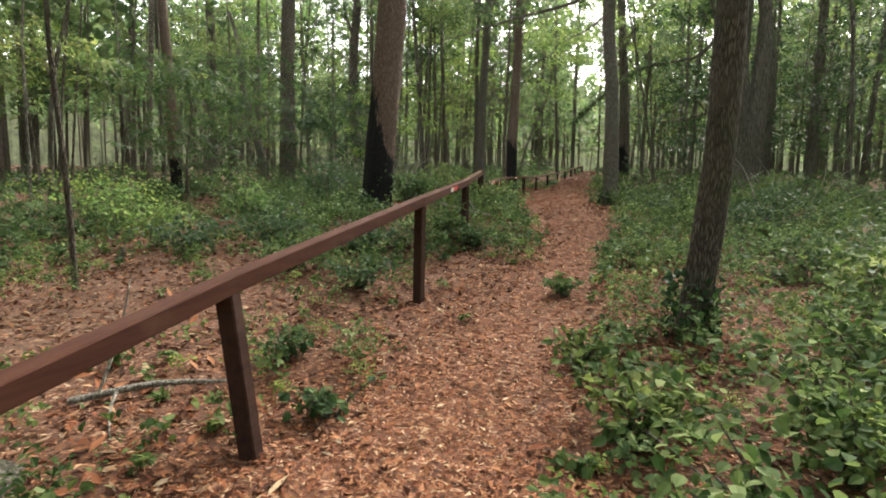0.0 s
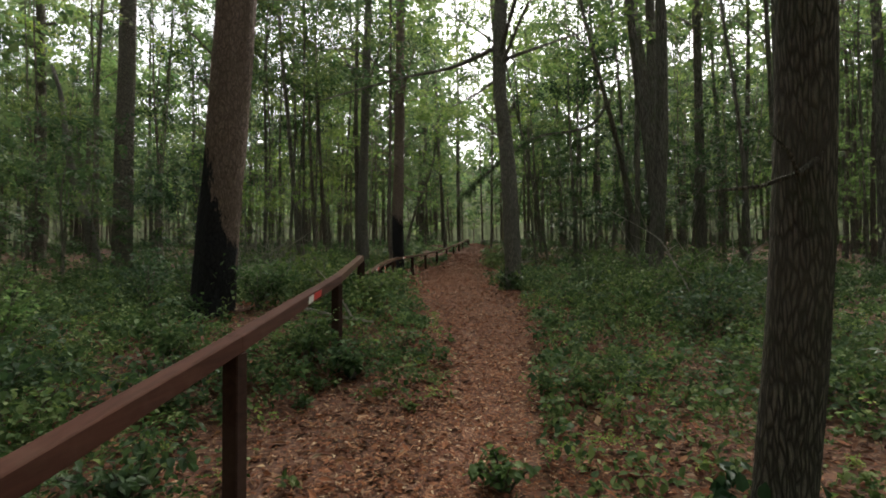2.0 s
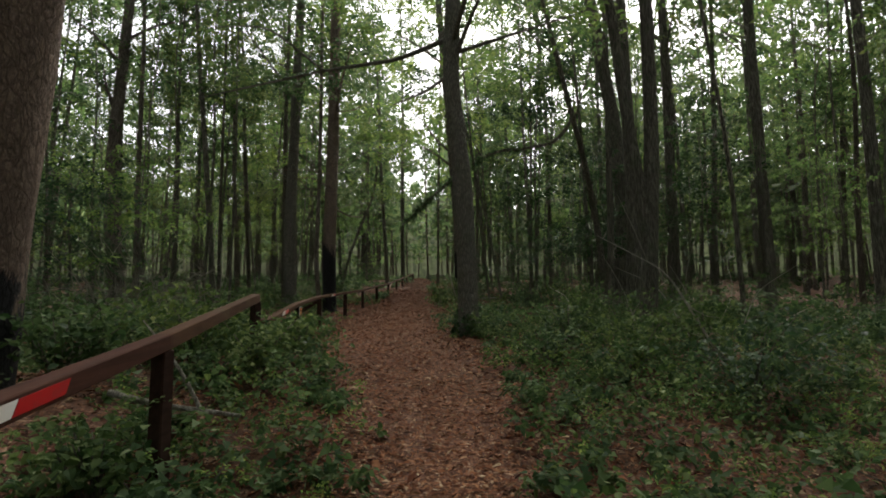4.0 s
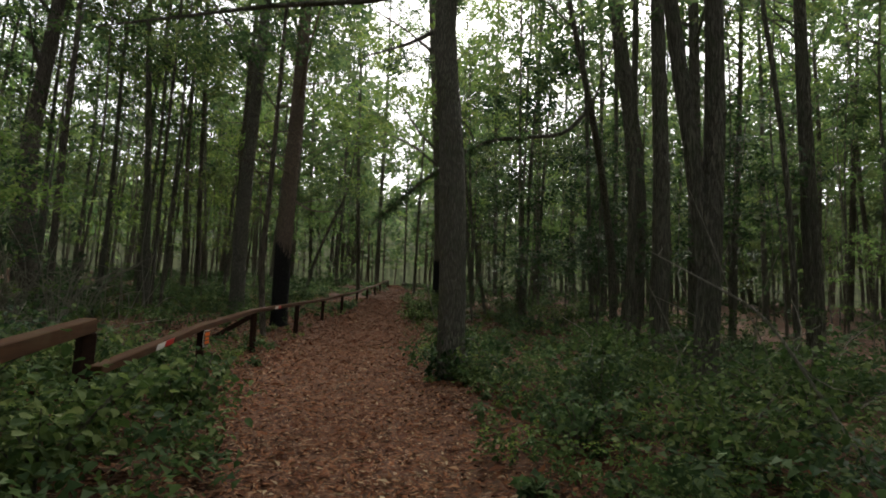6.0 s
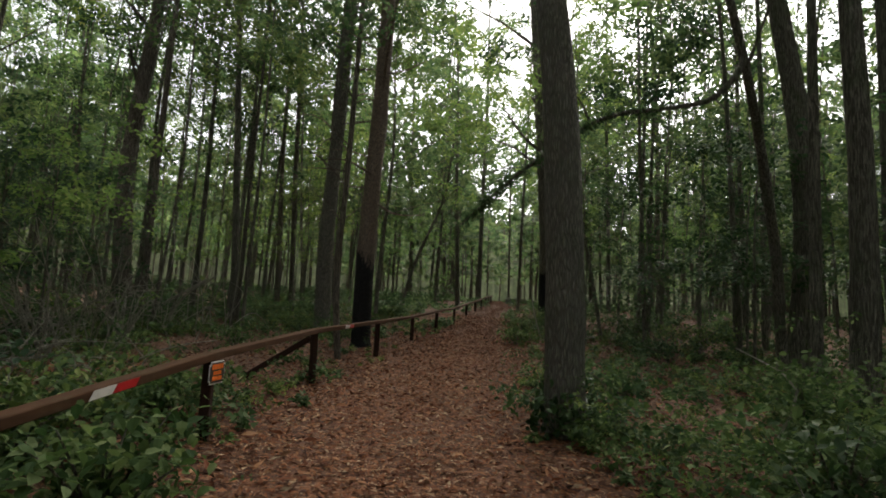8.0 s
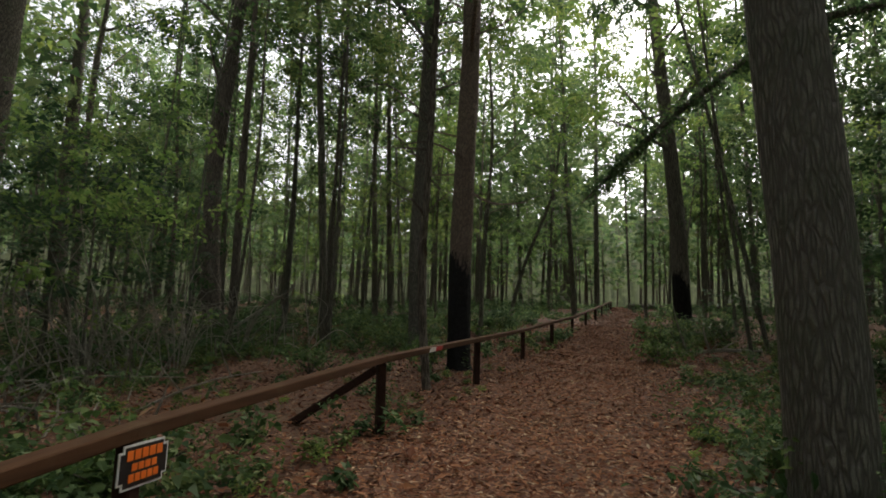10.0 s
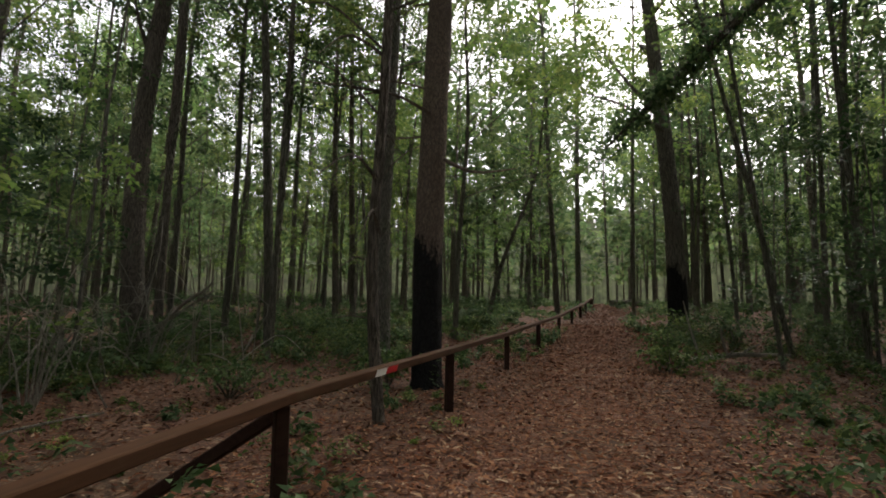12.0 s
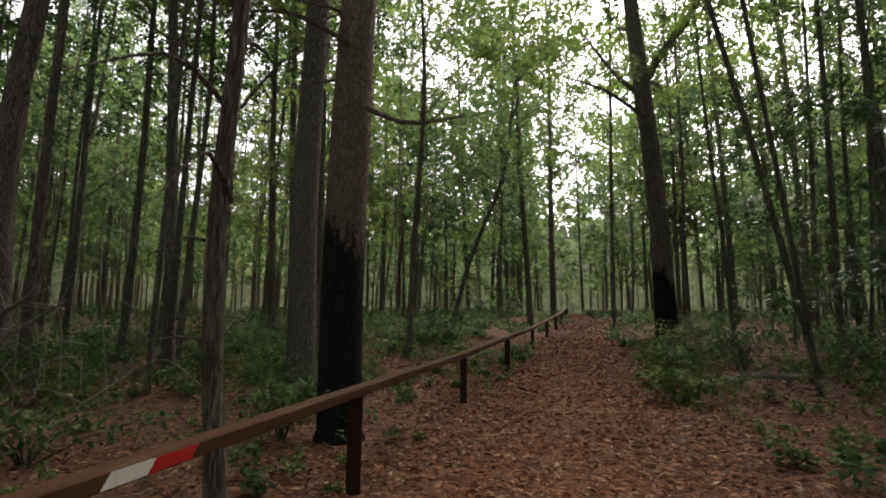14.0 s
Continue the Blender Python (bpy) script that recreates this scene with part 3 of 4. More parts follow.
OAK, PINE = "grey ridged hardwood trunk with leafy crown", "tall pine with reddish plated bark charred black at the foot"
make_tree("grey furrowed oak trunk with ivy round its foot", (2.7, 4.5), 15, 0.1, (0, 0), 0.0, BARK_OAK, LEAF_MID, (5.5, 2.6, 40, 700, 0.3), 20, 11, line=[(0.06, -0.04, 0.6), (0.11, -0.08, 1.2), (0.1, -0.15, 2.5), (0.06, -0.22, 4.0), (0.0, -0.3, 6.0)],
          extra=[([(2.81, 4.34, 1.8), (2.66, 4.22, 1.72), (2.52, 4.18, 1.66), (2.4, 4.26, 1.68)], [0.011, 0.008, 0.006, 0.003]), ([(2.66, 4.22, 1.72), (2.58, 4.14, 1.82), (2.5, 4.1, 1.82)], [0.006, 0.004, 0.002])])
make_tree(PINE, (-0.76, 8.4), 19, 0.225, (0.075, 0.01), 0.06, BARK_PINE, LEAF_DARK, (8, 2.8, 50, 900, 0.32), 22, 12)
make_tree("grey hardwood trunk beside the path with long side limbs", (2.96, 12.46), 16, 0.148, (0, 0), 0.0, BARK_GREY, LEAF_LIGHT, (4.6, 3.2, 70, 1500, 0.28), 20, 13,
          line=[(-0.01, 0.04, 1.2), (-0.07, 0.09, 2.5), (-0.2, 0.15, 3.7), (-0.16, 0.2, 4.5), (-0.1, 0.26, 6.0), (0.0, 0.3, 9.5)],
          extra=[([(2.75, 12.9, 5.55), (2.0, 12.8, 5.15), (0.9, 12.7, 4.9), (-0.8, 12.6, 4.4)], [0.045, 0.035, 0.025, 0.008]),
                 ([(2.8, 12.9, 5.0), (2.4, 12.6, 4.6), (1.9, 12.4, 4.3)], [0.03, 0.02, 0.006]),
                 ([(0.9, 12.7, 4.9), (0.2, 12.2, 5.3), (-0.5, 12.1, 5.2)], [0.02, 0.014, 0.005])])
make_tree(PINE, (0.59, 17.43), 18, 0.155, (0, 0), 0.0, BARK_PINE_LOWER, LEAF_MID, (5.0, 2.4, 50, 1000, 0.28), 20, 14, line=[(-0.02, 0.02, 1.2), (0.01, 0.02, 2.5), (0.06, 0.02, 4.0), (0.09, 0.01, 6.5)],
          extra=[([(0.75, 17.3, 3.6), (1.05, 17.2, 3.4), (1.5, 17.1, 3.42)], [0.022, 0.017, 0.006]), ([(0.6, 17.3, 4.1), (0.2, 17.1, 4.3), (-0.3, 17.0, 4.2)], [0.02, 0.014, 0.005]), *dead_twigs(0.6, 17.43, [3.9, 4.4, 4.7, 5.1, 5.4, 5.9, 6.3], 1.3, 301)])
make_tree("slender dark pine stem with bare side twigs beside the rail", (0.57, 15.96), 11, 0.048, (0, 0), 0.0, BARK_RED, LEAF_MID, (4.4, 1.6, 25, 420, 0.26), 14, 15, flare=1.12, line=[(-0.08, 0.0, 0.6), (-0.13, 0.02, 1.2), (-0.08, 0.05, 2.5), (-0.06, 0.08, 4.0), (-0.04, 0.1, 6.5)],
          extra=[([(0.45, 16.1, 2.4), (0.3, 15.95, 2.5), (0.22, 15.85, 2.33)], [0.01, 0.008, 0.004]), ([(0.46, 16.1, 3.6), (0.1, 15.9, 4.0), (-0.35, 15.8, 4.1)], [0.012, 0.009, 0.003]),
                 ([(0.46, 16.1, 4.2), (0.0, 15.9, 4.6), (-0.3, 15.8, 4.5)], [0.012, 0.009, 0.003]), ([(0.44, 16.1, 1.95), (0.25, 16.0, 2.0), (0.12, 15.9, 1.94)], [0.008, 0.006, 0.003]),
                 ([(0.46, 16.1, 3.1), (0.75, 16.0, 3.35), (1.0, 15.9, 3.3)], [0.009, 0.006, 0.003]), *dead_twigs(0.49, 16.02, [2.6, 3.0, 3.4, 3.8, 4.1, 4.5, 4.9, 5.3, 5.8], 0.9, 302)])
make_tree(OAK, (-0.61, 19.69), 17, 0.165, (0, 0), 0.0, BARK_GREY, LEAF_MID, (5.0, 2.6, 50, 900, 0.3), 16, 16, line=[(-0.05, -0.03, 1.2), (-0.03, -0.09, 2.5), (0.04, -0.16, 4.0), (0.13, -0.3, 6.0), (0.24, -0.48, 8.5)],
          extra=dead_twigs(-0.58, 19.53, [4.4, 4.9, 5.3, 5.7, 6.1, 6.6, 7.0], 1.4, 303))
make_tree("tall leaning pine charred black at the foot", (4.83, 25.97), 18, 0.23, (0, 0), 0.0, BARK_SCORCHED, LEAF_LIGHT, (6, 3.2, 60, 1200, 0.32), 16, 17, line=[(-0.03, -0.03, 1.2), (-0.06, -0.06, 2.5), (-0.16, -0.09, 4.0), (-0.33, -0.1, 6.0), (-0.53, -0.11, 8.5)],
          extra=[([(4.55, 25.5, 6.6), (3.6, 25.2, 7.2), (2.6, 25, 7.5)], [0.05, 0.035, 0.01]), ([(4.5, 25.87, 7.4), (5.0, 25.6, 8.3), (5.9, 25.3, 9.4)], [0.09, 0.07, 0.035]), ([(4.5, 25.87, 7.3), (3.9, 25.6, 7.7), (3.2, 25.2, 8.5)], [0.06, 0.045, 0.02])])
DARK = "dark slender hardwood tree in the wood"
KEY = [(8.9, 14.2, 0.065, -0.04, BARK_DARK), (-4.72, 20.25, 0.08, -0.01, BARK_RED), (-5.9, 15.9, 0.23, 0.01, BARK_OAK),
       (-7.38, 13, 0.14, -0.06, BARK_PINE_LOW), (-13.6, 24, 0.24, 0.0, BARK_OAK), (-2.78, 20.5, 0.085, -0.08, BARK_DARK),
       (-3.03, 24, 0.08, -0.04, BARK_RED), (-2.71, 24.3, 0.08, -0.05, BARK_RED), (-2.6, 20.2, 0.045, 0.0, BARK_OAK), (-2.0, 19.0, 0.035, 0.02, BARK_DARK), (5.37, 21, 0.045, -0.2, BARK_DARK),
       (8.35, 32, 0.1, -0.02, BARK_DARK), (2.04, 29, 0.09, -0.05, BARK_DARK), (3.0, 36, 0.13, 0.0, BARK_DARK), 
       (9.5, 15, 0.12, -0.01, BARK_DARK), (10.2, 18, 0.085, 0.04, BARK_DARK), (8.2, 16.3, 0.13, 0.0, BARK_DARK), (5.85, 14.3, 0.06, 0.02, BARK_DARK), (-1.0, 21.0, 0.09, 0.0, BARK_OAK),
       (6.2, 20.7, 0.05, -0.03, BARK_DARK), (4.7, 19.6, 0.03, -0.1, BARK_DARK), (7.3, 18.8, 0.06, -0.05, BARK_DARK), (8.7, 20.6, 0.07, 0.0, BARK_DARK), (6.9, 23.5, 0.055, 0.03, BARK_DARK),
       (5.9, 25.2, 0.045, -0.06, BARK_DARK), (9.6, 23.2, 0.08, -0.02, BARK_DARK), (4.3, 29.5, 0.06, 0.02, BARK_DARK), (6.3, 30.5, 0.07, 0.0, BARK_DARK), (11.0, 20.5, 0.07, -0.04, BARK_DARK), (8.0, 26.5, 0.05, 0.05, BARK_DARK)]
for k, (x, y, r, lean, bm_) in enumerate(KEY):
    make_tree(DARK if bm_ is BARK_DARK else OAK if bm_ is BARK_OAK else "straight reddish-brown pine trunk in the wood", (x, y), 9 + 34 * r + 3 * (k % 3), r, (lean, 0.01 * (k % 3 - 1)), 0.07, bm_,
              (LEAF_MID, LEAF_DARK, LEAF_LIGHT)[k % 3], (4.4 + 17 * r, 1.9 + 4 * r, 30, 110 if x < -4 or x > 5 and y < 17.5 else 340, 0.28), 12, 40 + k, 9, group="trees of the wood", flare=1.25)
TWIN = "dark forked twin trunk rising out of the undergrowth"
make_tree("straight reddish-brown pine trunk in the wood", (-5.03, 20.1), 16, 0.2, (0, 0), 0.0, BARK_RED, LEAF_DARK, (6.5, 2.2, 30, 160, 0.28), 14, 25, group="trees of the wood", flare=1.25,
          line=[(-0.21, 0.07, 1.2), (-0.39, 0.16, 2.5), (-0.48, 0.28, 4.0), (-0.42, 0.43, 6.0), (-0.34, 0.6, 8.5)])
make_tree("thick dark trunk curving up among the trees", (7.09, 16.7), 15, 0.19, (0, 0), 0.0, BARK_DARK, LEAF_MID, (7.5, 2.4, 30, 120, 0.28), 14, 26, group="trees of the wood", flare=1.25,
          line=[(0.1, -0.05, 1.2), (0.12, -0.1, 2.5), (-0.01, -0.14, 4.0), (-0.33, -0.16, 6.0), (-0.7, -0.18, 8.5)])
make_tree("dark straight trunk rising from the undergrowth", (6.1, 14.0), 14, 0.135, (0, 0), 0.0, BARK_DARK, LEAF_MID, (7.5, 2.2, 30, 90, 0.28), 14, 27, group="trees of the wood", flare=1.2,
          line=[(0.08, 0.03, 1.2), (0.12, 0.06, 2.5), (0.1, 0.1, 4.0), (0.08, 0.14, 6.0)])
make_tree(TWIN, (5.05, 11.4), 14, 0.112, (0, 0), 0.0, BARK_DARK, LEAF_MID, (7.5, 2.2, 30, 100, 0.28), 16, 28, group="trees of the wood", flare=1.35,
          line=[(0.1, 0.03, 1.0), (0.17, 0.1, 1.7), (0.26, 0.16, 2.4), (0.32, 0.24, 4.0), (0.34, 0.36, 6.0)],
          extra=[([(5.14, 11.42, 1.75), (5.13, 11.48, 2.3), (5.1, 11.58, 3.2), (4.98, 11.72, 4.6), (4.85, 11.85, 6.5), (4.7, 12.0, 9.0)], [0.07, 0.08, 0.08, 0.074, 0.06, 0.035])])
forked = make_tree("slanting dark stem with a long mossy drooping limb", (6.42, 15.9), 9, 0.075, (0, 0), 0.0, BARK_DARK, LEAF_MID, (5.0, 1.8, 26, 300, 0.28), 12, 18,
          line=[(-0.22, -0.3, 1.6), (-0.61, -0.7, 2.95), (-1.04, -1.16, 3.9), (-1.4, -1.3, 5.2)],
          extra=[([(5.4, 14.76, 5.05), (5.34, 14.7, 4.86), (5.18, 14.7, 4.66), (4.98, 14.7, 4.46), (4.7, 14.74, 4.42), (4.38, 14.8, 4.38), (4.0, 14.86, 4.36), (3.64, 14.9, 4.22), (3.17, 14.87, 3.86), (2.75, 14.9, 3.52), (2.46, 14.93, 3.24), (2.13, 15.0, 2.92)],
                  [0.036, 0.035, 0.034, 0.034, 0.03, 0.028, 0.03, 0.028, 0.03, 0.024, 0.018, 0.006]),
                 ([(3.64, 14.9, 4.22), (3.5, 14.8, 4.5), (3.2, 14.7, 4.66)], [0.014, 0.01, 0.004]), ([(2.9, 14.9, 3.64), (2.66, 14.98, 3.66), (2.42, 15.02, 3.6)], [0.01, 0.007, 0.003])])
u = rng.uniform(0, 1, 420) ** 0.8
moss_p = np.stack([np.interp(u, [0, 0.22, 0.45, 0.7, 1], [4.5, 3.9, 3.17, 2.6, 2.13]), np.interp(u, [0, 0.22, 0.45, 0.7, 1], [14.8, 14.87, 14.87, 14.92, 15.0]), np.interp(u, [0, 0.22, 0.45, 0.7, 1], [4.4, 4.34, 3.86, 3.38, 2.92])], 1)
moss_p += rng.normal(0, 1, (420, 3)) * [0.05, 0.05, 0.045]
child("limb_leaves", mesh_of("limb_leaves", *leaves(SPRAY, moss_p - np.array(forked.location), rng.uniform(0.6, 1.3, 420) * 0.1, 0.9, rng, 0.4), LEAF_MID), forked, "fringe of small leaves and moss")
make_tree("broken pale snag leaning among the trees", (-7.2, 17.2), 5.6, 0.15, (-0.24, 0), 0.1, BARK_GREY, LEAF_MID, (4, 1, 5, 0, 0.1), 12, 19, 0)
# Only the foot shows; the unseen crown is thickened to shade the litter.
make_tree("broad tree foot with dark furrowed bark beside the rail", (-0.34, 2.05), 14, 0.2, (-0.08, -0.05), 0.05, BARK_DARK, LEAF_MID, (4.2, 2.4, 40, 800, 0.3), 18, 24, 6, flare=2.3)
make_tree("thin pale sapling stem with few leaves", (-2.15, 4.55), 5.5, 0.028, (-0.07, 0.02), 0.09, BARK_OAK, LEAF_LIGHT, (3.0, 0.9, 16, 200, 0.13), 12, 20, 6, flare=1.1)
make_tree("thin crooked dark sapling with leaves", (-6.6, 8.6), 6.5, 0.05, (0.1, 0.02), 0.25, BARK_DARK, LEAF_MID, (2.0, 1.5, 25, 400, 0.24), 12, 21, 8)
make_tree("crooked thin tree leaning over", (0.25, 25.5), 6.5, 0.06, (0.3, 0), 0.25, BARK_DARK, LEAF_MID, (3.4, 1.5, 20, 300, 0.28), 12, 22, 6)

for k, (x, y, h, spread) in enumerate([(-3.9, 15.4, 3.0, 1.2), (-5.4, 13.0, 3.2, 1.3), (-5.2, 17.6, 3.4, 1.3), (-4.9, 9.9, 2.6, 1.0)]):
    make_tree("young evergreen with dark drooping foliage", (x, y), h, 0.03, (0.03, 0.0), 0.1, BARK_DARK, LEAF_DARK, (0.9, spread, 36, 460, 0.2), 12, 200 + k, 6, category="sapling", group="evergreens of the wood")
    PLACED_EXTRA.append((x, y))

for k, (x, y, h, low, spread, leaf_m) in enumerate([(0.0, 22.6, 9, 3.4, 2.6, LEAF_LIGHT), (5.9, 28.6, 11, 4.0, 3.2, LEAF_LIGHT), (1.0, 32.5, 12, 3.6, 3.2, LEAF_MID), (6.2, 37.0, 13, 4.0, 3.6, LEAF_LIGHT), (1.2, 42.0, 14, 3.6, 3.6, LEAF_MID),
        (-1.9, 24.0, 12, 6.2, 2.4, LEAF_MID), (-4.2, 26.0, 14, 6.8, 2.8, LEAF_DARK), (-3.4, 21.6, 11, 5.6, 1.8, LEAF_MID), (-7.2, 26.5, 14, 6.8, 2.8, LEAF_MID), (-1.6, 31.0, 15, 8.0, 2.8, LEAF_MID), (6.6, 21.8, 10, 4.0, 2.4, LEAF_MID), (8.2, 25.4, 12, 4.4, 2.8, LEAF_DARK), (10.4, 28.0, 13, 4.4, 3.0, LEAF_MID)]):
    make_tree("small hardwood spreading light green sprays over the path", (x, y), h, 0.055, (0.03, 0.0), 0.16, BARK_DARK, leaf_m, (low, spread, 46, 620, 0.3), 10, 230 + k, 9, group="trees of the wood", flare=1.2)
    PLACED_EXTRA.append((x, y))

# Dark-leaved saplings added to darken the wood right of the path.
for k, (x, y, h) in enumerate([(6.4, 16.6, 3.6), (7.2, 18.4, 4.6), (8.3, 15.4, 4.0), (7.5, 21.0, 5.0), (9.2, 17.4, 5.2), (8.8, 22.2, 5.6), (6.7, 24.6, 4.8), (10.0, 19.8, 5.4), (7.4, 27.2, 5.6), (5.9, 19.9, 3.2)]):
    make_tree("leafy sapling with drooping dark sprays, added to darken the wood", (x, y), h, 0.026, (0.03, 0.0), 0.12, BARK_DARK, LEAF_DARK, (1.0, 1.1, 26, 260, 0.24), 8, 270 + k, 5, category="sapling", group="saplings of the wood", flare=1.15)
    PLACED_EXTRA.append((x, y))

for k, (x, y, h, low, spread) in enumerate([(-4.2, 21.4, 11, 3.4, 1.8), (-6.3, 22.6, 12, 3.4, 2.0), (-4.7, 25.0, 13, 5.0, 2.2)]):
    make_tree("tall dark evergreen with dense drooping foliage", (x, y), h, 0.07, (0.01, 0.0), 0.1, BARK_DARK, LEAF_DARK, (low, spread, 60, 640, 0.26), 10, 320 + k, 8, group="evergreens of the wood", flare=1.2)
    PLACED_EXTRA.append((x, y))

# slim trees of the wood behind
PLACED = PLACED_EXTRA + [(x, y) for x, y, *_ in KEY] + [(2.78, 4.5), (-0.8, 8.4), (3.1, 13), (0.6, 17.3), (4.8, 26.0), (6.4, 15.9), (7.1, 16.7), (6.1, 14.0), (5.05, 11.4), (-0.6, 19.7), (-5.0, 20.1)]
slim = []
for k in range(7):
    t = make_tree("slim forest tree with thin straight stem", (200 + 9 * k, -90), (9, 11, 13, 15, 12, 10, 14)[k], (0.05, 0.06, 0.075, 0.1, 0.065, 0.045, 0.085)[k], (0.03 * (k % 3 - 1), 0.015), 0.16,
                  (BARK_DARK, BARK_OAK, BARK_RED, BARK_DARK, BARK_OAK, BARK_OAK, BARK_RED)[k], (LEAF_MID, LEAF_LIGHT, LEAF_DARK, LEAF_MID, LEAF_LIGHT, LEAF_MID, LEAF_MID)[k],
                  ((4.0, 5, 6.0, 5.4, 4.6, 3.8, 5.4)[k], (1.8, 2.1, 2.0, 2.5, 2.2, 1.8, 2.4)[k], 30, 390, 0.32), 8, 70 + k, 5, group="trees of the wood")
    slim.append(t)
saplings = []
for k in range(5):
    t = make_tree("leafy green understorey sapling with thin stem", (200 + 9 * k, -80), (3.2, 4.4, 5.4, 2.6, 6.4)[k], (0.016, 0.022, 0.028, 0.014, 0.032)[k], (0.04 * (k % 3 - 1), 0.03), 0.14, BARK_DARK,
                  (LEAF_LIGHT, LEAF_MID, LEAF_MID, LEAF_DARK, LEAF_LIGHT)[k], ((0.7, 1.2, 1.6, 0.3, 2.2)[k], (0.9, 1.2, 1.4, 0.8, 1.5)[k], 24, (280, 360, 400, 260, 420)[k], 0.19), 6, 90 + k, 4,
                  group="saplings of the wood", category="sapling")
    saplings.append(t)


def plant_out(templates, count, near, gap, reach, scale, seed, thin):
    gen = np.random.default_rng(seed)
    done, tries = 0, 0
    used = [False] * len(templates)
    while done < count and tries < 20000:
        tries += 1
        y = gen.uniform(-6, reach)
        x = float(smooth_interp(y, WAY_Y, WAY_X)) + gen.uniform(-1, 1) * (16 + 0.55 * abs(y - 8))
        side = abs(x - float(smooth_interp(y, WAY_Y, WAY_X)))
        keep = near if y < 26 else near * 0.6
        if y < 20 and near < 6:
            keep += 1.2
        if near > 5 and (-10 < x < -2.5 and 8 < y < 17 or 5 < x < 14 and 4 < y < 13):
            continue
        if (-26 < x < -3 and 10 < y < 34 or 6 < x < 18 and 8 < y < 20) and gen.uniform() < thin:
            continue
        if side < max(1.6, keep) or any((x - a) ** 2 + (y - b) ** 2 < gap ** 2 for a, b in PLACED):
            continue
        PLACED.append((x, y))
        k = int(gen.integers(0, len(templates)))
        s = gen.uniform(*scale)
        m = Matrix.Translation((x, y, float(ground_z(x, y)))) @ Matrix.Rotation(gen.uniform(0, 6.28), 4, 'Z') @ Matrix.Rotation(gen.normal(0, 0.05), 4, 'X') @ Matrix.Diagonal((s, s, s, 1))
        if used[k]:
            copy_thing(templates[k], m)
        else:
            templates[k].matrix_basis = m
            used[k] = True
        done += 1


plant_out(slim, 145, 6.0, 1.1, 46, (0.8, 1.35), 5, 0.62)
plant_out(saplings, 84, 3.3, 1.0, 40, (0.7, 1.3), 6, 0.5)


poles = []
for k in range(6):
    t = make_tree("thin bare pole-like young stem in the wood", (200 + 9 * k, -70), (6.5, 8, 9, 5.5, 7.5, 10)[k], (0.018, 0.024, 0.03, 0.015, 0.022, 0.034)[k], (0.05 * (k % 3 - 1), 0.03), 0.22,
                  (BARK_GREY, BARK_OAK, BARK_DARK, BARK_GREY, BARK_OAK, BARK_DARK)[k], (LEAF_MID, LEAF_LIGHT)[k % 2], ((3.4, 4.2, 5.0, 2.8, 4.0, 5.4)[k], 0.9, 12, 60, 0.22), 6, 190 + k, 5,
                  group="thin stems of the wood", category="young tree", flare=1.15)
    poles.append(t)
plant_out(poles, 250, 4.0, 0.5, 44, (0.75, 1.35), 9, 0.1)


def far_trees(count, seed):
    """The deep wood, stems in one mesh and leaves in another."""
    gen = np.random.default_rng(seed)
    stems, spots, sizes = [], [], []
    while len(stems) < count:
        ang, far = gen.uniform(0, 2 * np.pi), gen.uniform(22, 88)
        x, y = 3 + far * np.cos(ang) * 0.8, 12 + far * np.sin(ang)
        if abs(x - float(smooth_interp(y, WAY_Y, WAY_X))) < (2.2 if y < 52 else 0.0) or (abs(x - 3) < 16 and -20 < y < 38):
            continue
        if x < -1 and y > 24 and gen.uniform() < 0.25:
            continue
        z, h = float(ground_z(x, y)), gen.uniform(10, 20)
        lean = gen.normal(0, 0.03, 2) * h
        r = gen.uniform(0.05, 0.14)
        stems.append(tube([(x, y, z - 0.1), (x + lean[0] * 0.5 + gen.normal(0, 0.1), y + lean[1] * 0.5, z + h * 0.5), (x + lean[0], y + lean[1], z + h)], [r, r * 0.7, r * 0.25], 5, 2.5))
        n = 60
        c = np.stack([gen.normal(0, 1.5, 26), gen.normal(0, 1.5, 26), gen.uniform(0.2, 1.0, 26) ** 0.8 * h], 1)
        p = c[gen.integers(0, 26, n)] + gen.normal(0, 0.5, (n, 3)) * [1, 1, 0.5]
        spots.append(p + [x + lean[0] * 0.5, y + lean[1] * 0.5, z])
        sizes.append(gen.uniform(0.6, 1.15, n) * (1 + far / 150))
    v, f = joined(stems)
    tagged(new("far_stems", mesh_of("far_stems", v, f, BARK_OAK, True)), "many thin grey-brown stems of the deep wood", "woodland", kind="stuff")
    v, f = leaves(TUFT, np.concatenate(spots), np.concatenate(sizes), 0.6, gen, 0.2)
    tagged(new("far_foliage", mesh_of("far_foliage", v, f, LEAF_MID)), "green foliage of the deep wood behind", "woodland", kind="stuff")


far_trees(950, 8)


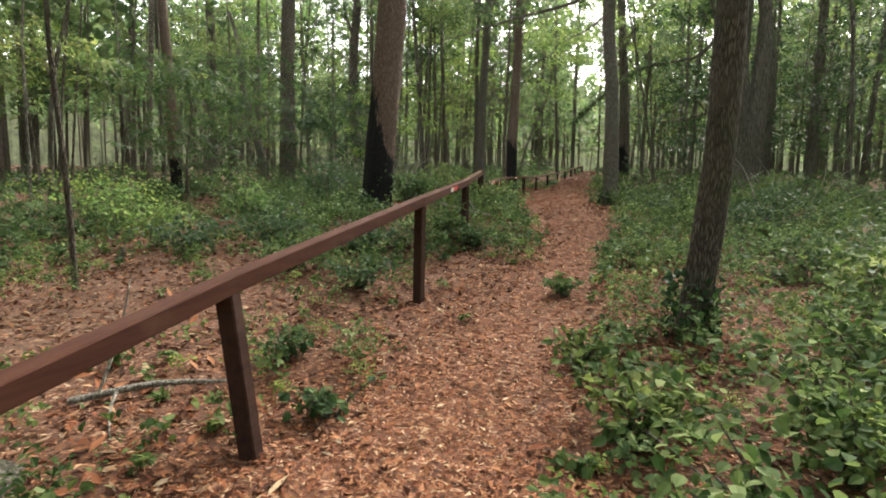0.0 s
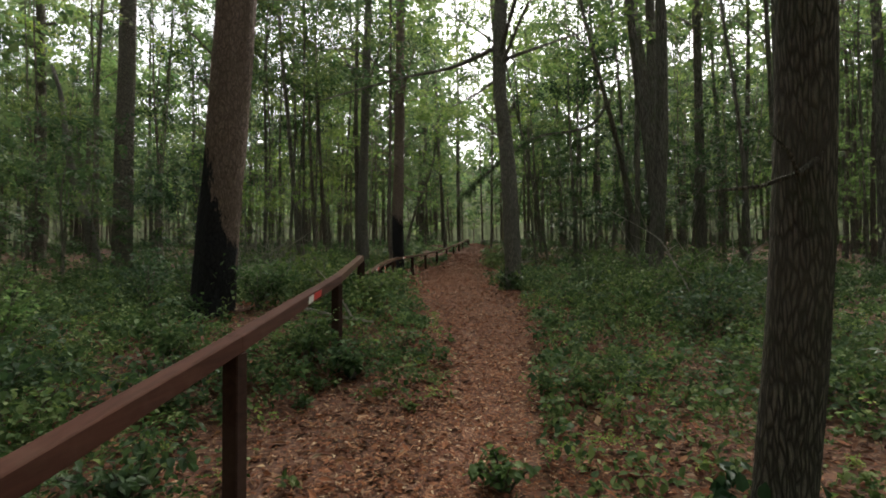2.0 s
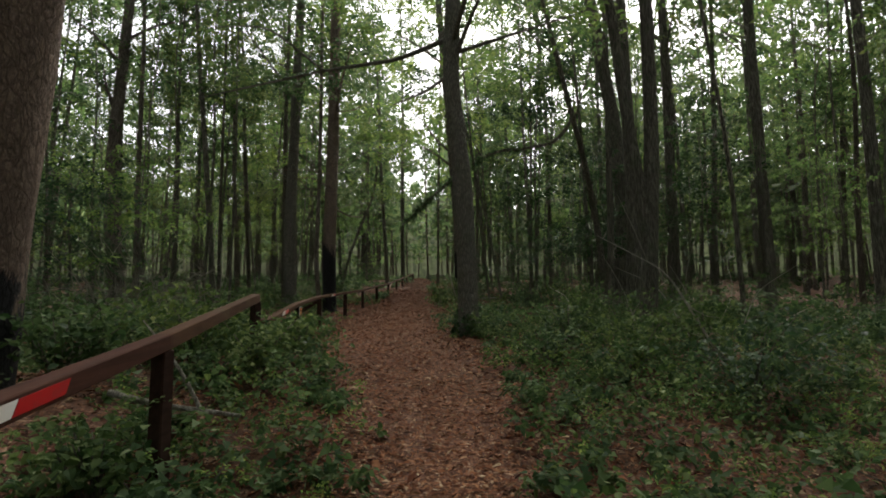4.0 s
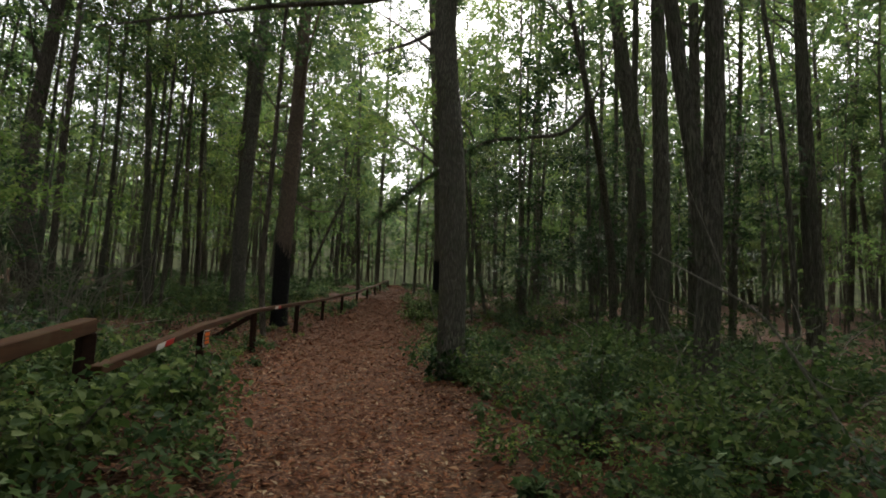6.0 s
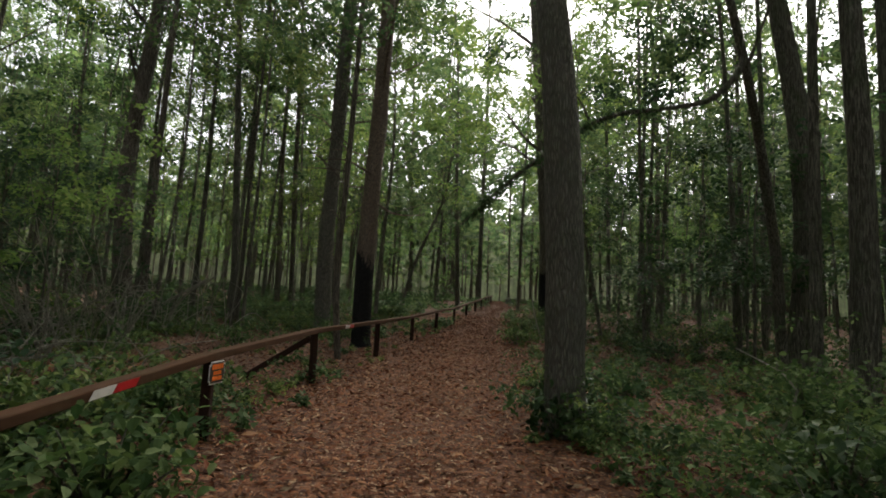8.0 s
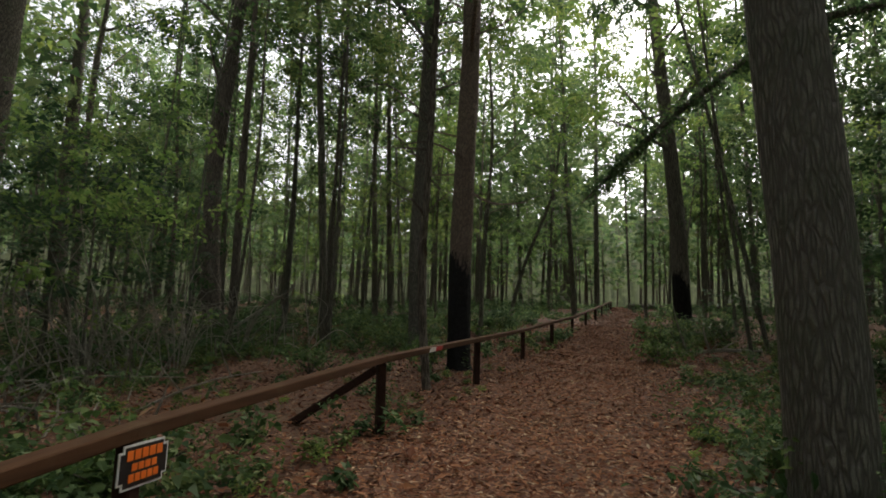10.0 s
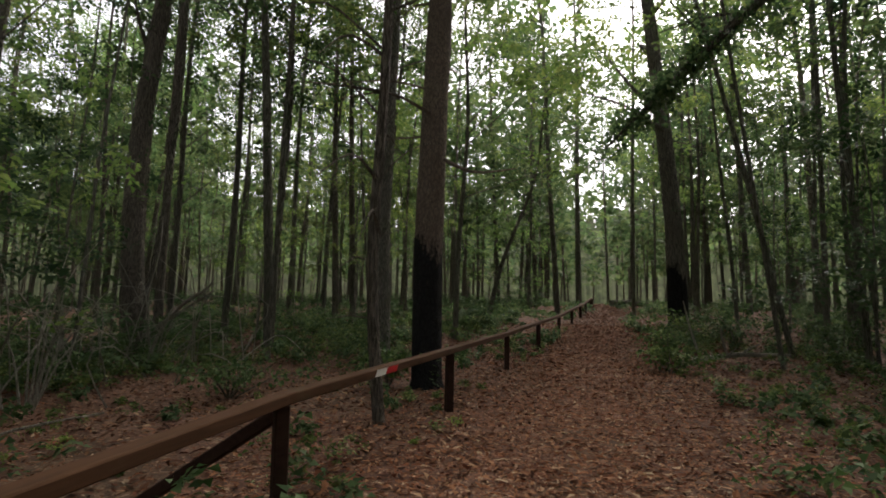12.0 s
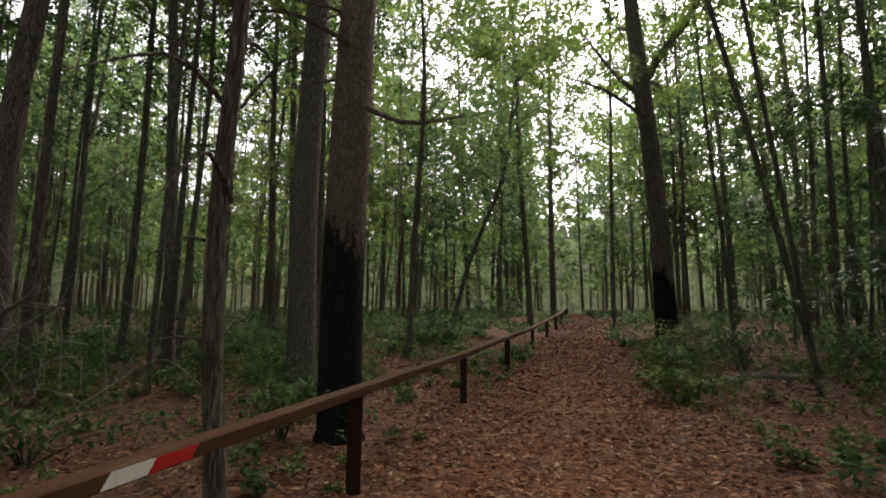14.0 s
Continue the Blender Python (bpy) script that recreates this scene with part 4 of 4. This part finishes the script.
# ---- undergrowth ----
def cover_weight(x, y):
    """How thickly low plants stand."""
    off = way_off(x, y)
    side = x - smooth_interp(y, WAY_Y, WAY_X)
    patch = np.clip(0.55 + 0.75 * waves(1.4 * x + 3, 1.3 * y) + 0.3 * waves(4 * x, 4 * y + 2), 0, 1)
    right = np.where(y < 12.5, 1.0, np.where(y < 15.5, 0.7, 0.52)) * np.clip(patch + np.where(y < 12.5, 0.25, 0.0), 0, 1)
    open_litter = np.exp(-((x + 0.7) / 2.3) ** 2 - ((y - 3.7) / 1.7) ** 2)
    left = patch * (1 - 0.82 * open_litter) * np.where((y > 12.6) & (y < 18.5) & (side > -4.4), 0.26, np.where((y > 12.6) & (side > -2.4), 0.35, 1.0)) + 0.9 * np.exp(-((x - 0.5) / 0.9) ** 2 - ((y - 9.3) / 1.9) ** 2)
    w = np.where(side > 0, right, left)
    edge = np.where((y > 15) & (y < 24) & (side > 0), 1.7, 1.05)
    return np.clip(w, 0, 1) * np.clip((off - edge) / 0.5, 0, 1)


def off_rails(p):
    """Leaves that keep clear of the handrails."""
    free = np.ones(len(p), bool)
    for line in (FIRST, SECOND):
        q = np.array(line)
        near = np.abs(p[:, 0] - np.interp(p[:, 1], q[:, 1], q[:, 0])) < 0.13
        free &= ~(near & (p[:, 1] > q[0, 1] - 0.1) & (p[:, 1] < q[-1, 1]) & (p[:, 2] > np.interp(p[:, 1], q[:, 1], q[:, 2]) - 0.14))
    free &= ~((np.abs(p[:, 0] - 0.85) < 0.3) & (np.abs(p[:, 1] - 11.6) < 0.35) & (p[:, 2] > 1.2))
    return p[free]


def low_plants(name, label, count, box, leaf, size, tall, per, seed, material, tilt=0.45, clear=0.0):
    gen = np.random.default_rng(seed)
    x, y = gen.uniform(box[0], box[1], count * 3), gen.uniform(box[2], box[3], count * 3)
    ok = (gen.uniform(0, 1, count * 3) < cover_weight(x, y)) & ((np.abs(x - smooth_interp(y, WAY_Y, WAY_X)) > clear) | (y > 24))
    x, y = x[ok][:count], y[ok][:count]
    h = gen.gamma(3.0, tall / 3.0, len(x)) * (0.6 + 0.6 * cover_weight(x, y))
    h = np.minimum(h, 0.22 + 0.35 * np.clip(np.abs(x - smooth_interp(y, WAY_Y, WAY_X)) - 0.5, 0, 3))
    n = len(x) * per
    k = np.repeat(np.arange(len(x)), per)
    up = np.sqrt(gen.uniform(0.02, 1, n))
    p = np.stack([x[k] + gen.normal(0, 0.3, n) * h[k], y[k] + gen.normal(0, 0.3, n) * h[k], 0 * k], 1)
    p[:, 2] = ground_z(p[:, 0], p[:, 1]) + up * h[k] * 0.95 + 0.01
    p = off_rails(p)
    v, f = leaves(leaf, p, gen.uniform(0.55, 1.3, len(p)) * size, tilt, gen, 0.25)
    tagged(new(name, mesh_of(name, v, f, material)), label, "undergrowth", kind="stuff")


low_plants("undergrowth", "dense low green ground cover along the path", 2000, (-4, 7, -0.5, 13), BROAD_LEAF, 0.042, 0.17, 22, 31, LEAF_COVER)
low_plants("undergrowth", "yellow-green seedlings in the ground cover", 600, (-5, 7, 0, 16), PINNATE, 0.088, 0.17, 11, 38, LEAF_LIGHT)
low_plants("undergrowth", "taller leafy plants in the ground cover", 560, (-7, 8, 0, 15), PINNATE, 0.115, 0.36, 24, 32, LEAF_COVER)
low_plants("undergrowth", "patches of low plants among the fallen leaves", 2000, (-6, 8, 12, 26), TUFT, 0.08, 0.13, 9, 33, LEAF_COVER)
low_plants("undergrowth", "low green plants farther into the wood", 3800, (-24, 26, 2, 44), TUFT, 0.19, 0.27, 7, 34, LEAF_COVER, clear=5.0)
low_plants("undergrowth", "dark evergreen plants in the undergrowth", 230, (-9, 9, 1, 24), BROAD_LEAF, 0.05, 0.33, 32, 35, LEAF_DARK)
low_plants("undergrowth", "low plants a little way into the wood", 2200, (-8, 10, 6, 25), TUFT, 0.12, 0.21, 9, 36, LEAF_COVER)
low_plants("undergrowth", "low plants along the far end of the path", 1300, (-5, 13, 22, 46), TUFT, 0.17, 0.2, 7, 39, LEAF_MID)
low_plants("undergrowth", "heart-shaped green leaves beside the path", 300, (1.8, 5.0, 1.2, 4.4), BROAD_LEAF, 0.055, 0.22, 22, 37, LEAF_COVER)


def scattered_leaves(name, label, count, box, seed, size, weight, material=None, leaf=DRY_LEAF, tilt=0.3):
    gen = np.random.default_rng(seed)
    x, y = gen.uniform(box[0], box[1], count), gen.uniform(box[2], box[3], count)
    ok = gen.uniform(0, 1, count) < weight(x, y)
    x, y = x[ok], y[ok]
    p = np.stack([x, y, ground_z(x, y) + gen.uniform(-0.002, 0.014, len(x))], 1)
    v, f = leaves(leaf, p, np.clip(gen.gamma(4.0, 0.25, len(x)), 0.3, 1.9) * size, tilt, gen)
    tagged(new(name, mesh_of(name, v, f, material or LEAF_FALLEN)), label, "leaf litter", kind="stuff")


def way_litter(x, y):
    return np.clip(0.12 + 0.88 * (way_off(x, y) - 0.4) / 0.9, 0.12, 1.0)


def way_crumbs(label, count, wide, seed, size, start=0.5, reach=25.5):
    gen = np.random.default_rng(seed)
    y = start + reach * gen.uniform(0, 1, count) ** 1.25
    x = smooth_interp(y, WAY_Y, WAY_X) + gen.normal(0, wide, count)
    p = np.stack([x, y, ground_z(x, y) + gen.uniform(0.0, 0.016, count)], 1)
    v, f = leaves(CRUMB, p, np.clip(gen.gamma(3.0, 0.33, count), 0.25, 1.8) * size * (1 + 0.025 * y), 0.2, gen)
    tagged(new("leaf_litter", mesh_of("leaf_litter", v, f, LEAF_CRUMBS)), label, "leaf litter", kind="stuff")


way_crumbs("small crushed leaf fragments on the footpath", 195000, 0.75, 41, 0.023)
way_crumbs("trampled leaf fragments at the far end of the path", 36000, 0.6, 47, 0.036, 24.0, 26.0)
way_crumbs("dry slivers of leaf beside the footpath", 60000, 1.4, 45, 0.032)
scattered_leaves("leaf_litter", "brown fallen leaves under the trees", 78000, (-5.5, 6, 0.6, 12), 42, 0.042, way_litter)
scattered_leaves("leaf_litter", "fallen leaves beneath the trees beyond", 80000, (-5.5, 7.5, 12, 25), 44, 0.036, way_litter)
scattered_leaves("leaf_litter", "broken dry leaves strewn over the forest floor", 100000, (-4.5, 6.5, 0.8, 24), 48, 0.042, lambda x, y: np.clip(way_off(x, y) - 0.6, 0.1, 1), LEAF_FALLEN, CRUMB, 0.25)
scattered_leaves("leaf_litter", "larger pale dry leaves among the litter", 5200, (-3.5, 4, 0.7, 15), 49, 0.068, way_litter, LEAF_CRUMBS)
scattered_leaves("leaf_litter", "fallen leaves farther along the path", 20000, (-6, 12, 19, 46), 43, 0.08, lambda x, y: np.full(len(x), 0.8))


# ---- shrubs, ivy and dead wood ----
def shrub(label, x, y, tall, wide, n, leaf, size, material, seed):
    gen = np.random.default_rng(seed)
    z = float(ground_z(x, y))
    s = empty("shrub", (x, y, z), label, "shrub", "shrubs beside the path")
    ends = [np.array([gen.normal(0, wide * 0.5), gen.normal(0, wide * 0.5), tall * gen.uniform(0.55, 1.0)]) for _ in range(9)]
    for e in ends:
        child("stem", mesh_of("stem", *tube([(0, 0, -0.03), e * [0.35, 0.35, 0.6], e], [0.009, 0.006, 0.003], 5, 0.15), BARK_DARK, True), s)
    k, u = gen.integers(0, 9, n), np.sqrt(gen.uniform(0.05, 1, n))[:, None]
    p = np.array(ends)[k] * np.concatenate([u, u, u ** 0.8], 1) + gen.normal(0, 1, (n, 3)) * [wide * 0.2, wide * 0.2, tall * 0.08]
    p[:, 2] = np.abs(p[:, 2])
    p = off_rails(p + [x, y, z]) - [x, y, z]
    child("foliage", mesh_of("foliage", *leaves(leaf, p, gen.uniform(0.6, 1.2, len(p)) * size, 0.45, gen, 0.3), material), s)


for k, (x, y, tall, wide, n, mat) in enumerate([(-2.0, 9.6, 0.95, 0.75, 700, LEAF_DARK), (-1.35, 9.3, 0.75, 0.5, 450, LEAF_DARK), (-3.0, 8.6, 0.85, 0.55, 500, LEAF_COVER), (-2.4, 7.7, 0.7, 0.4, 380, LEAF_LIGHT),
        (-0.5, 7.0, 0.4, 0.4, 320, LEAF_COVER), (-4.6, 8.0, 0.9, 0.9, 700, LEAF_LIGHT), (-5.6, 6.6, 1.0, 0.8, 600, LEAF_DARK), (0.2, 9.6, 0.75, 0.6, 520, LEAF_COVER), (0.75, 9.3, 0.55, 0.5, 480, LEAF_COVER),
        (0.95, 10.4, 0.45, 0.45, 420, LEAF_COVER), (3.5, 20.6, 0.5, 0.5, 420, LEAF_COVER), (3.3, 19.4, 0.35, 0.5, 380, LEAF_COVER), (6.1, 21.2, 0.7, 0.7, 520, LEAF_DARK), (3.05, 12.45, 0.35, 0.4, 380, LEAF_DARK),
        (2.2, 3.1, 0.32, 0.4, 300, LEAF_COVER), (1.95, 3.8, 0.25, 0.18, 130, LEAF_COVER), (0.25, 3.55, 0.22, 0.18, 90, LEAF_COVER), (0.78, 2.95, 0.18, 0.18, 80, LEAF_COVER), (1.9, 5.3, 0.2, 0.2, 110, LEAF_COVER),
        (4.6, 8.8, 0.7, 0.8, 700, LEAF_DARK), (5.2, 10.4, 0.8, 0.8, 700, LEAF_COVER), (4.2, 6.4, 0.6, 0.7, 600, LEAF_COVER), (0.2, 17.4, 0.4, 0.4, 300, LEAF_COVER), (-1.2, 16.8, 0.4, 0.7, 420, LEAF_COVER),
        (0.5, 7.3, 0.4, 0.35, 340, LEAF_COVER), (0.9, 7.1, 0.28, 0.28, 260, LEAF_COVER), (5.6, 17.6, 0.5, 0.8, 520, LEAF_DARK), (5.0, 22.4, 0.6, 0.8, 520, LEAF_DARK),
        (4.2, 23.4, 0.5, 0.6, 380, LEAF_COVER), (6.6, 19.0, 0.7, 0.8, 520, LEAF_COVER), (7.6, 16.0, 0.8, 1.0, 560, LEAF_COVER), (-2.9, 6.5, 0.6, 0.5, 420, LEAF_LIGHT), (-3.9, 7.0, 0.8, 0.6, 480, LEAF_LIGHT),
        (-1.3, 6.3, 0.5, 0.6, 460, LEAF_DARK), (-0.7, 5.6, 0.35, 0.45, 320, LEAF_COVER), (-2.0, 5.8, 0.5, 0.5, 380, LEAF_DARK), (-0.2, 6.3, 0.4, 0.45, 360, LEAF_DARK), (0.15, 5.2, 0.3, 0.35, 260, LEAF_DARK),
        (2.5, 2.3, 0.4, 0.4, 300, LEAF_COVER), (2.95, 2.9, 0.5, 0.45, 420, LEAF_COVER), (3.4, 3.5, 0.6, 0.5, 460, LEAF_COVER), (3.9, 4.6, 0.7, 0.6, 520, LEAF_COVER), (3.2, 2.1, 0.5, 0.45, 380, LEAF_COVER), (4.4, 5.6, 0.8, 0.7, 560, LEAF_DARK),
        (-0.3, 8.5, 0.5, 0.45, 420, LEAF_COVER), (-0.8, 10.3, 0.6, 0.5, 460, LEAF_COVER), (0.05, 11.0, 0.45, 0.45, 420, LEAF_COVER), (-0.9, 11.7, 0.55, 0.5, 420, LEAF_DARK), (0.15, 12.3, 0.4, 0.4, 340, LEAF_COVER), (-1.8, 11.2, 0.7, 0.6, 460, LEAF_COVER),
        (4.1, 9.7, 0.55, 0.5, 460, LEAF_COVER), (3.9, 11.0, 0.5, 0.5, 420, LEAF_DARK), (4.7, 12.6, 0.6, 0.6, 460, LEAF_COVER), (3.7, 13.7, 0.4, 0.45, 360, LEAF_COVER), (5.6, 12.0, 0.6, 0.6, 420, LEAF_DARK), (3.4, 10.2, 0.4, 0.4, 340, LEAF_COVER)]):
    shrub("leafy green shrub at the side of the path" if mat is not LEAF_DARK else "dark glossy evergreen shrub in the undergrowth", x, y, tall, wide, int(1.35 * n), BROAD_LEAF, 0.056, mat, 120 + k)


def ivy_round(x, y, r, top, n, seed):
    gen = np.random.default_rng(seed)
    z = float(ground_z(x, y))
    ang, h = gen.uniform(0, 2 * np.pi, n), top * gen.uniform(0, 1, n) ** 1.5
    rad = r * (1.35 - 0.3 * np.clip(h / 0.3, 0, 1)) + gen.uniform(0.0, 0.04, n)
    p = np.stack([x + np.cos(ang) * rad, y + np.sin(ang) * rad, z + h], 1)
    tagged(new("ivy", mesh_of("ivy", *leaves(BROAD_LEAF, p, gen.uniform(0.6, 1.2, n) * 0.065, 0.9, gen, 0.5), LEAF_IVY)), "dark ivy climbing round the foot of a tree", "ivy", kind="stuff")


ivy_round(2.71, 4.49, 0.12, 0.42, 230, 51)
ivy_round(2.96, 12.46, 0.165, 0.4, 200, 52)


def dead_branch(label, pts, radii, twigs, seed):
    gen = np.random.default_rng(seed)
    b = empty("fallen_branch", pts[0], label, "branch", "dead wood")
    o = np.array(pts[0])
    pieces = [tube(np.array(pts) - o, radii, 7, 0.12, 0.05, seed)]
    for _ in range(twigs):
        i = gen.integers(0, len(pts) - 1)
        s = np.array(pts[i]) + (np.array(pts[i + 1]) - np.array(pts[i])) * gen.uniform(0, 1) - o
        e = s + gen.normal(0, 0.25, 3) + [0, 0, 0.12]
        pieces.append(tube([s, (s + e) / 2 + gen.normal(0, 0.04, 3), e], [radii[-1] * 1.2, radii[-1], radii[-1] * 0.4], 5, 0.12))
    child("wood", mesh_of("wood", *joined(pieces), DEADWOOD, True), b)


def gz(x, y, h=0.0):
    return (x, y, float(ground_z(x, y)) + h)


dead_branch("bleached stick lying on the leaf litter", [gz(3.8, 20.4, 0.05), gz(4.4, 20.4, 0.12), gz(5.0, 20.2, 0.1)], [0.034, 0.032, 0.016], 4, 61)
dead_branch("pale fallen limb leaning in the brush", [gz(-3.6, 18.2, 0.2), gz(-3.0, 18.3, 0.6), gz(-2.5, 18.4, 0.95)], [0.03, 0.024, 0.012], 4, 62)
dead_branch("pale bent dead limb in the brush", [(-2.71, 17.47, 1.2), (-2.57, 17.47, 1.68), (-2.42, 17.47, 1.94), (-2.15, 17.45, 2.16), (-1.9, 17.4, 2.24), (-1.84, 17.4, 2.36)], [0.022, 0.02, 0.02, 0.018, 0.014, 0.006], 7, 63)
dead_branch("dead pale branch beneath the rail", [gz(0.35, 7.75, 0.3), gz(0.6, 7.7, 0.31), gz(1.0, 7.75, 0.3)], [0.018, 0.016, 0.01], 1, 64)
dead_branch("grey stick on the ground by the rail", [gz(-0.5, 2.8, 0.03), gz(-0.15, 3.0, 0.06), gz(0.2, 3.1, 0.05)], [0.02, 0.018, 0.008], 2, 65)
dead_branch("slender arching dead branch among the plants", [gz(4.9, 9.6, 0.1), gz(4.7, 10.2, 0.9), gz(4.2, 10.8, 1.3)], [0.012, 0.01, 0.005], 4, 66)
log = empty("log", gz(5.3, 38.5, 0.13), "dark fallen log across the end of the path", "log")
v, f = tube([(-0.75, 0, 0), (0, 0.1, 0.03), (0.95, 0.1, 0)], [0.16, 0.16, 0.1], 10, 0.2, 0.06, 9)
child("wood", mesh_of("wood", v, f, BARK_DARK, True), log)
stump = empty("stump", gz(-2.75, 5.75), "small dark rotten stump in the leaf litter", "stump")
v, f = tube([(0, 0, -0.05), (0.01, 0, 0.08), (0.015, 0.01, 0.15)], [0.05, 0.042, 0.03], 9, 0.03, 0.12, 10)
child("wood", mesh_of("wood", v, f, BARK_DARK, True), stump)


def arching_bush(x, y, n, tall, reach, seed):
    """Long pale bare shoots arching over from one root."""
    gen = np.random.default_rng(seed)
    bush = empty("dead_bush", gz(x, y), "pale leafless bush of long arching shoots", "bush", "dead wood")
    for _ in range(n):
        ang, r, h = gen.uniform(0, 2 * np.pi), reach * gen.uniform(0.3, 1), tall * gen.uniform(0.6, 1.1)
        d = np.array([np.cos(ang), np.sin(ang), 0])
        pts = [(0.04 * d[0], 0.04 * d[1], -0.03), d * r * 0.3 + [0, 0, 0.65 * h], d * r * 0.65 + [0, 0, h], d * r + [gen.normal(0, 0.1), 0, h * gen.uniform(0.7, 0.95)]]
        child("shoot", mesh_of("shoot", *tube(pts, [0.011, 0.008, 0.006, 0.003], 5, 0.15), DEADWOOD, True), bush)


for k, (x, y) in enumerate([(-2.7, 14.9), (-3.3, 15.4), (-2.3, 15.7), (-3.9, 17.6), (-3.0, 18.0)]):
    arching_bush(x, y, 8, 1.0, 0.9, 160 + k)


def twig_tangle(x, y, wide, tall, n, seed):
    gen = np.random.default_rng(seed)
    pieces = []
    for _ in range(n):
        s = np.array([gen.normal(0, wide), gen.normal(0, wide * 0.7), 0.0])
        e = s + [gen.normal(0, 0.6), gen.normal(0, 0.4), abs(gen.normal(0, tall))]
        m = (s + e) / 2 + [gen.normal(0, 0.15), gen.normal(0, 0.15), gen.uniform(0.1, 0.5) * tall]
        pieces.append(tube([s, m, e], [0.011, 0.008, 0.004], 4, 0.18))
    t = tagged(new("brushwood", mesh_of("brushwood", *joined(pieces), DEADWOOD, True)), "tangle of pale bare twigs and dead brush", "brushwood", kind="stuff")
    t.location = gz(x, y)


for k, (x, y, w, tall, n) in enumerate([(-2.5, 14.6, 0.5, 0.7, 24), (-2.9, 15.6, 0.6, 0.8, 30), (-3.6, 16.9, 0.9, 0.9, 30), (-3.2, 18.4, 0.7, 0.9, 26), (-1.9, 13.2, 0.6, 0.5, 40), (5.6, 11.6, 0.6, 0.5, 18)]):
    twig_tangle(x, y, w, tall, n, 130 + k)
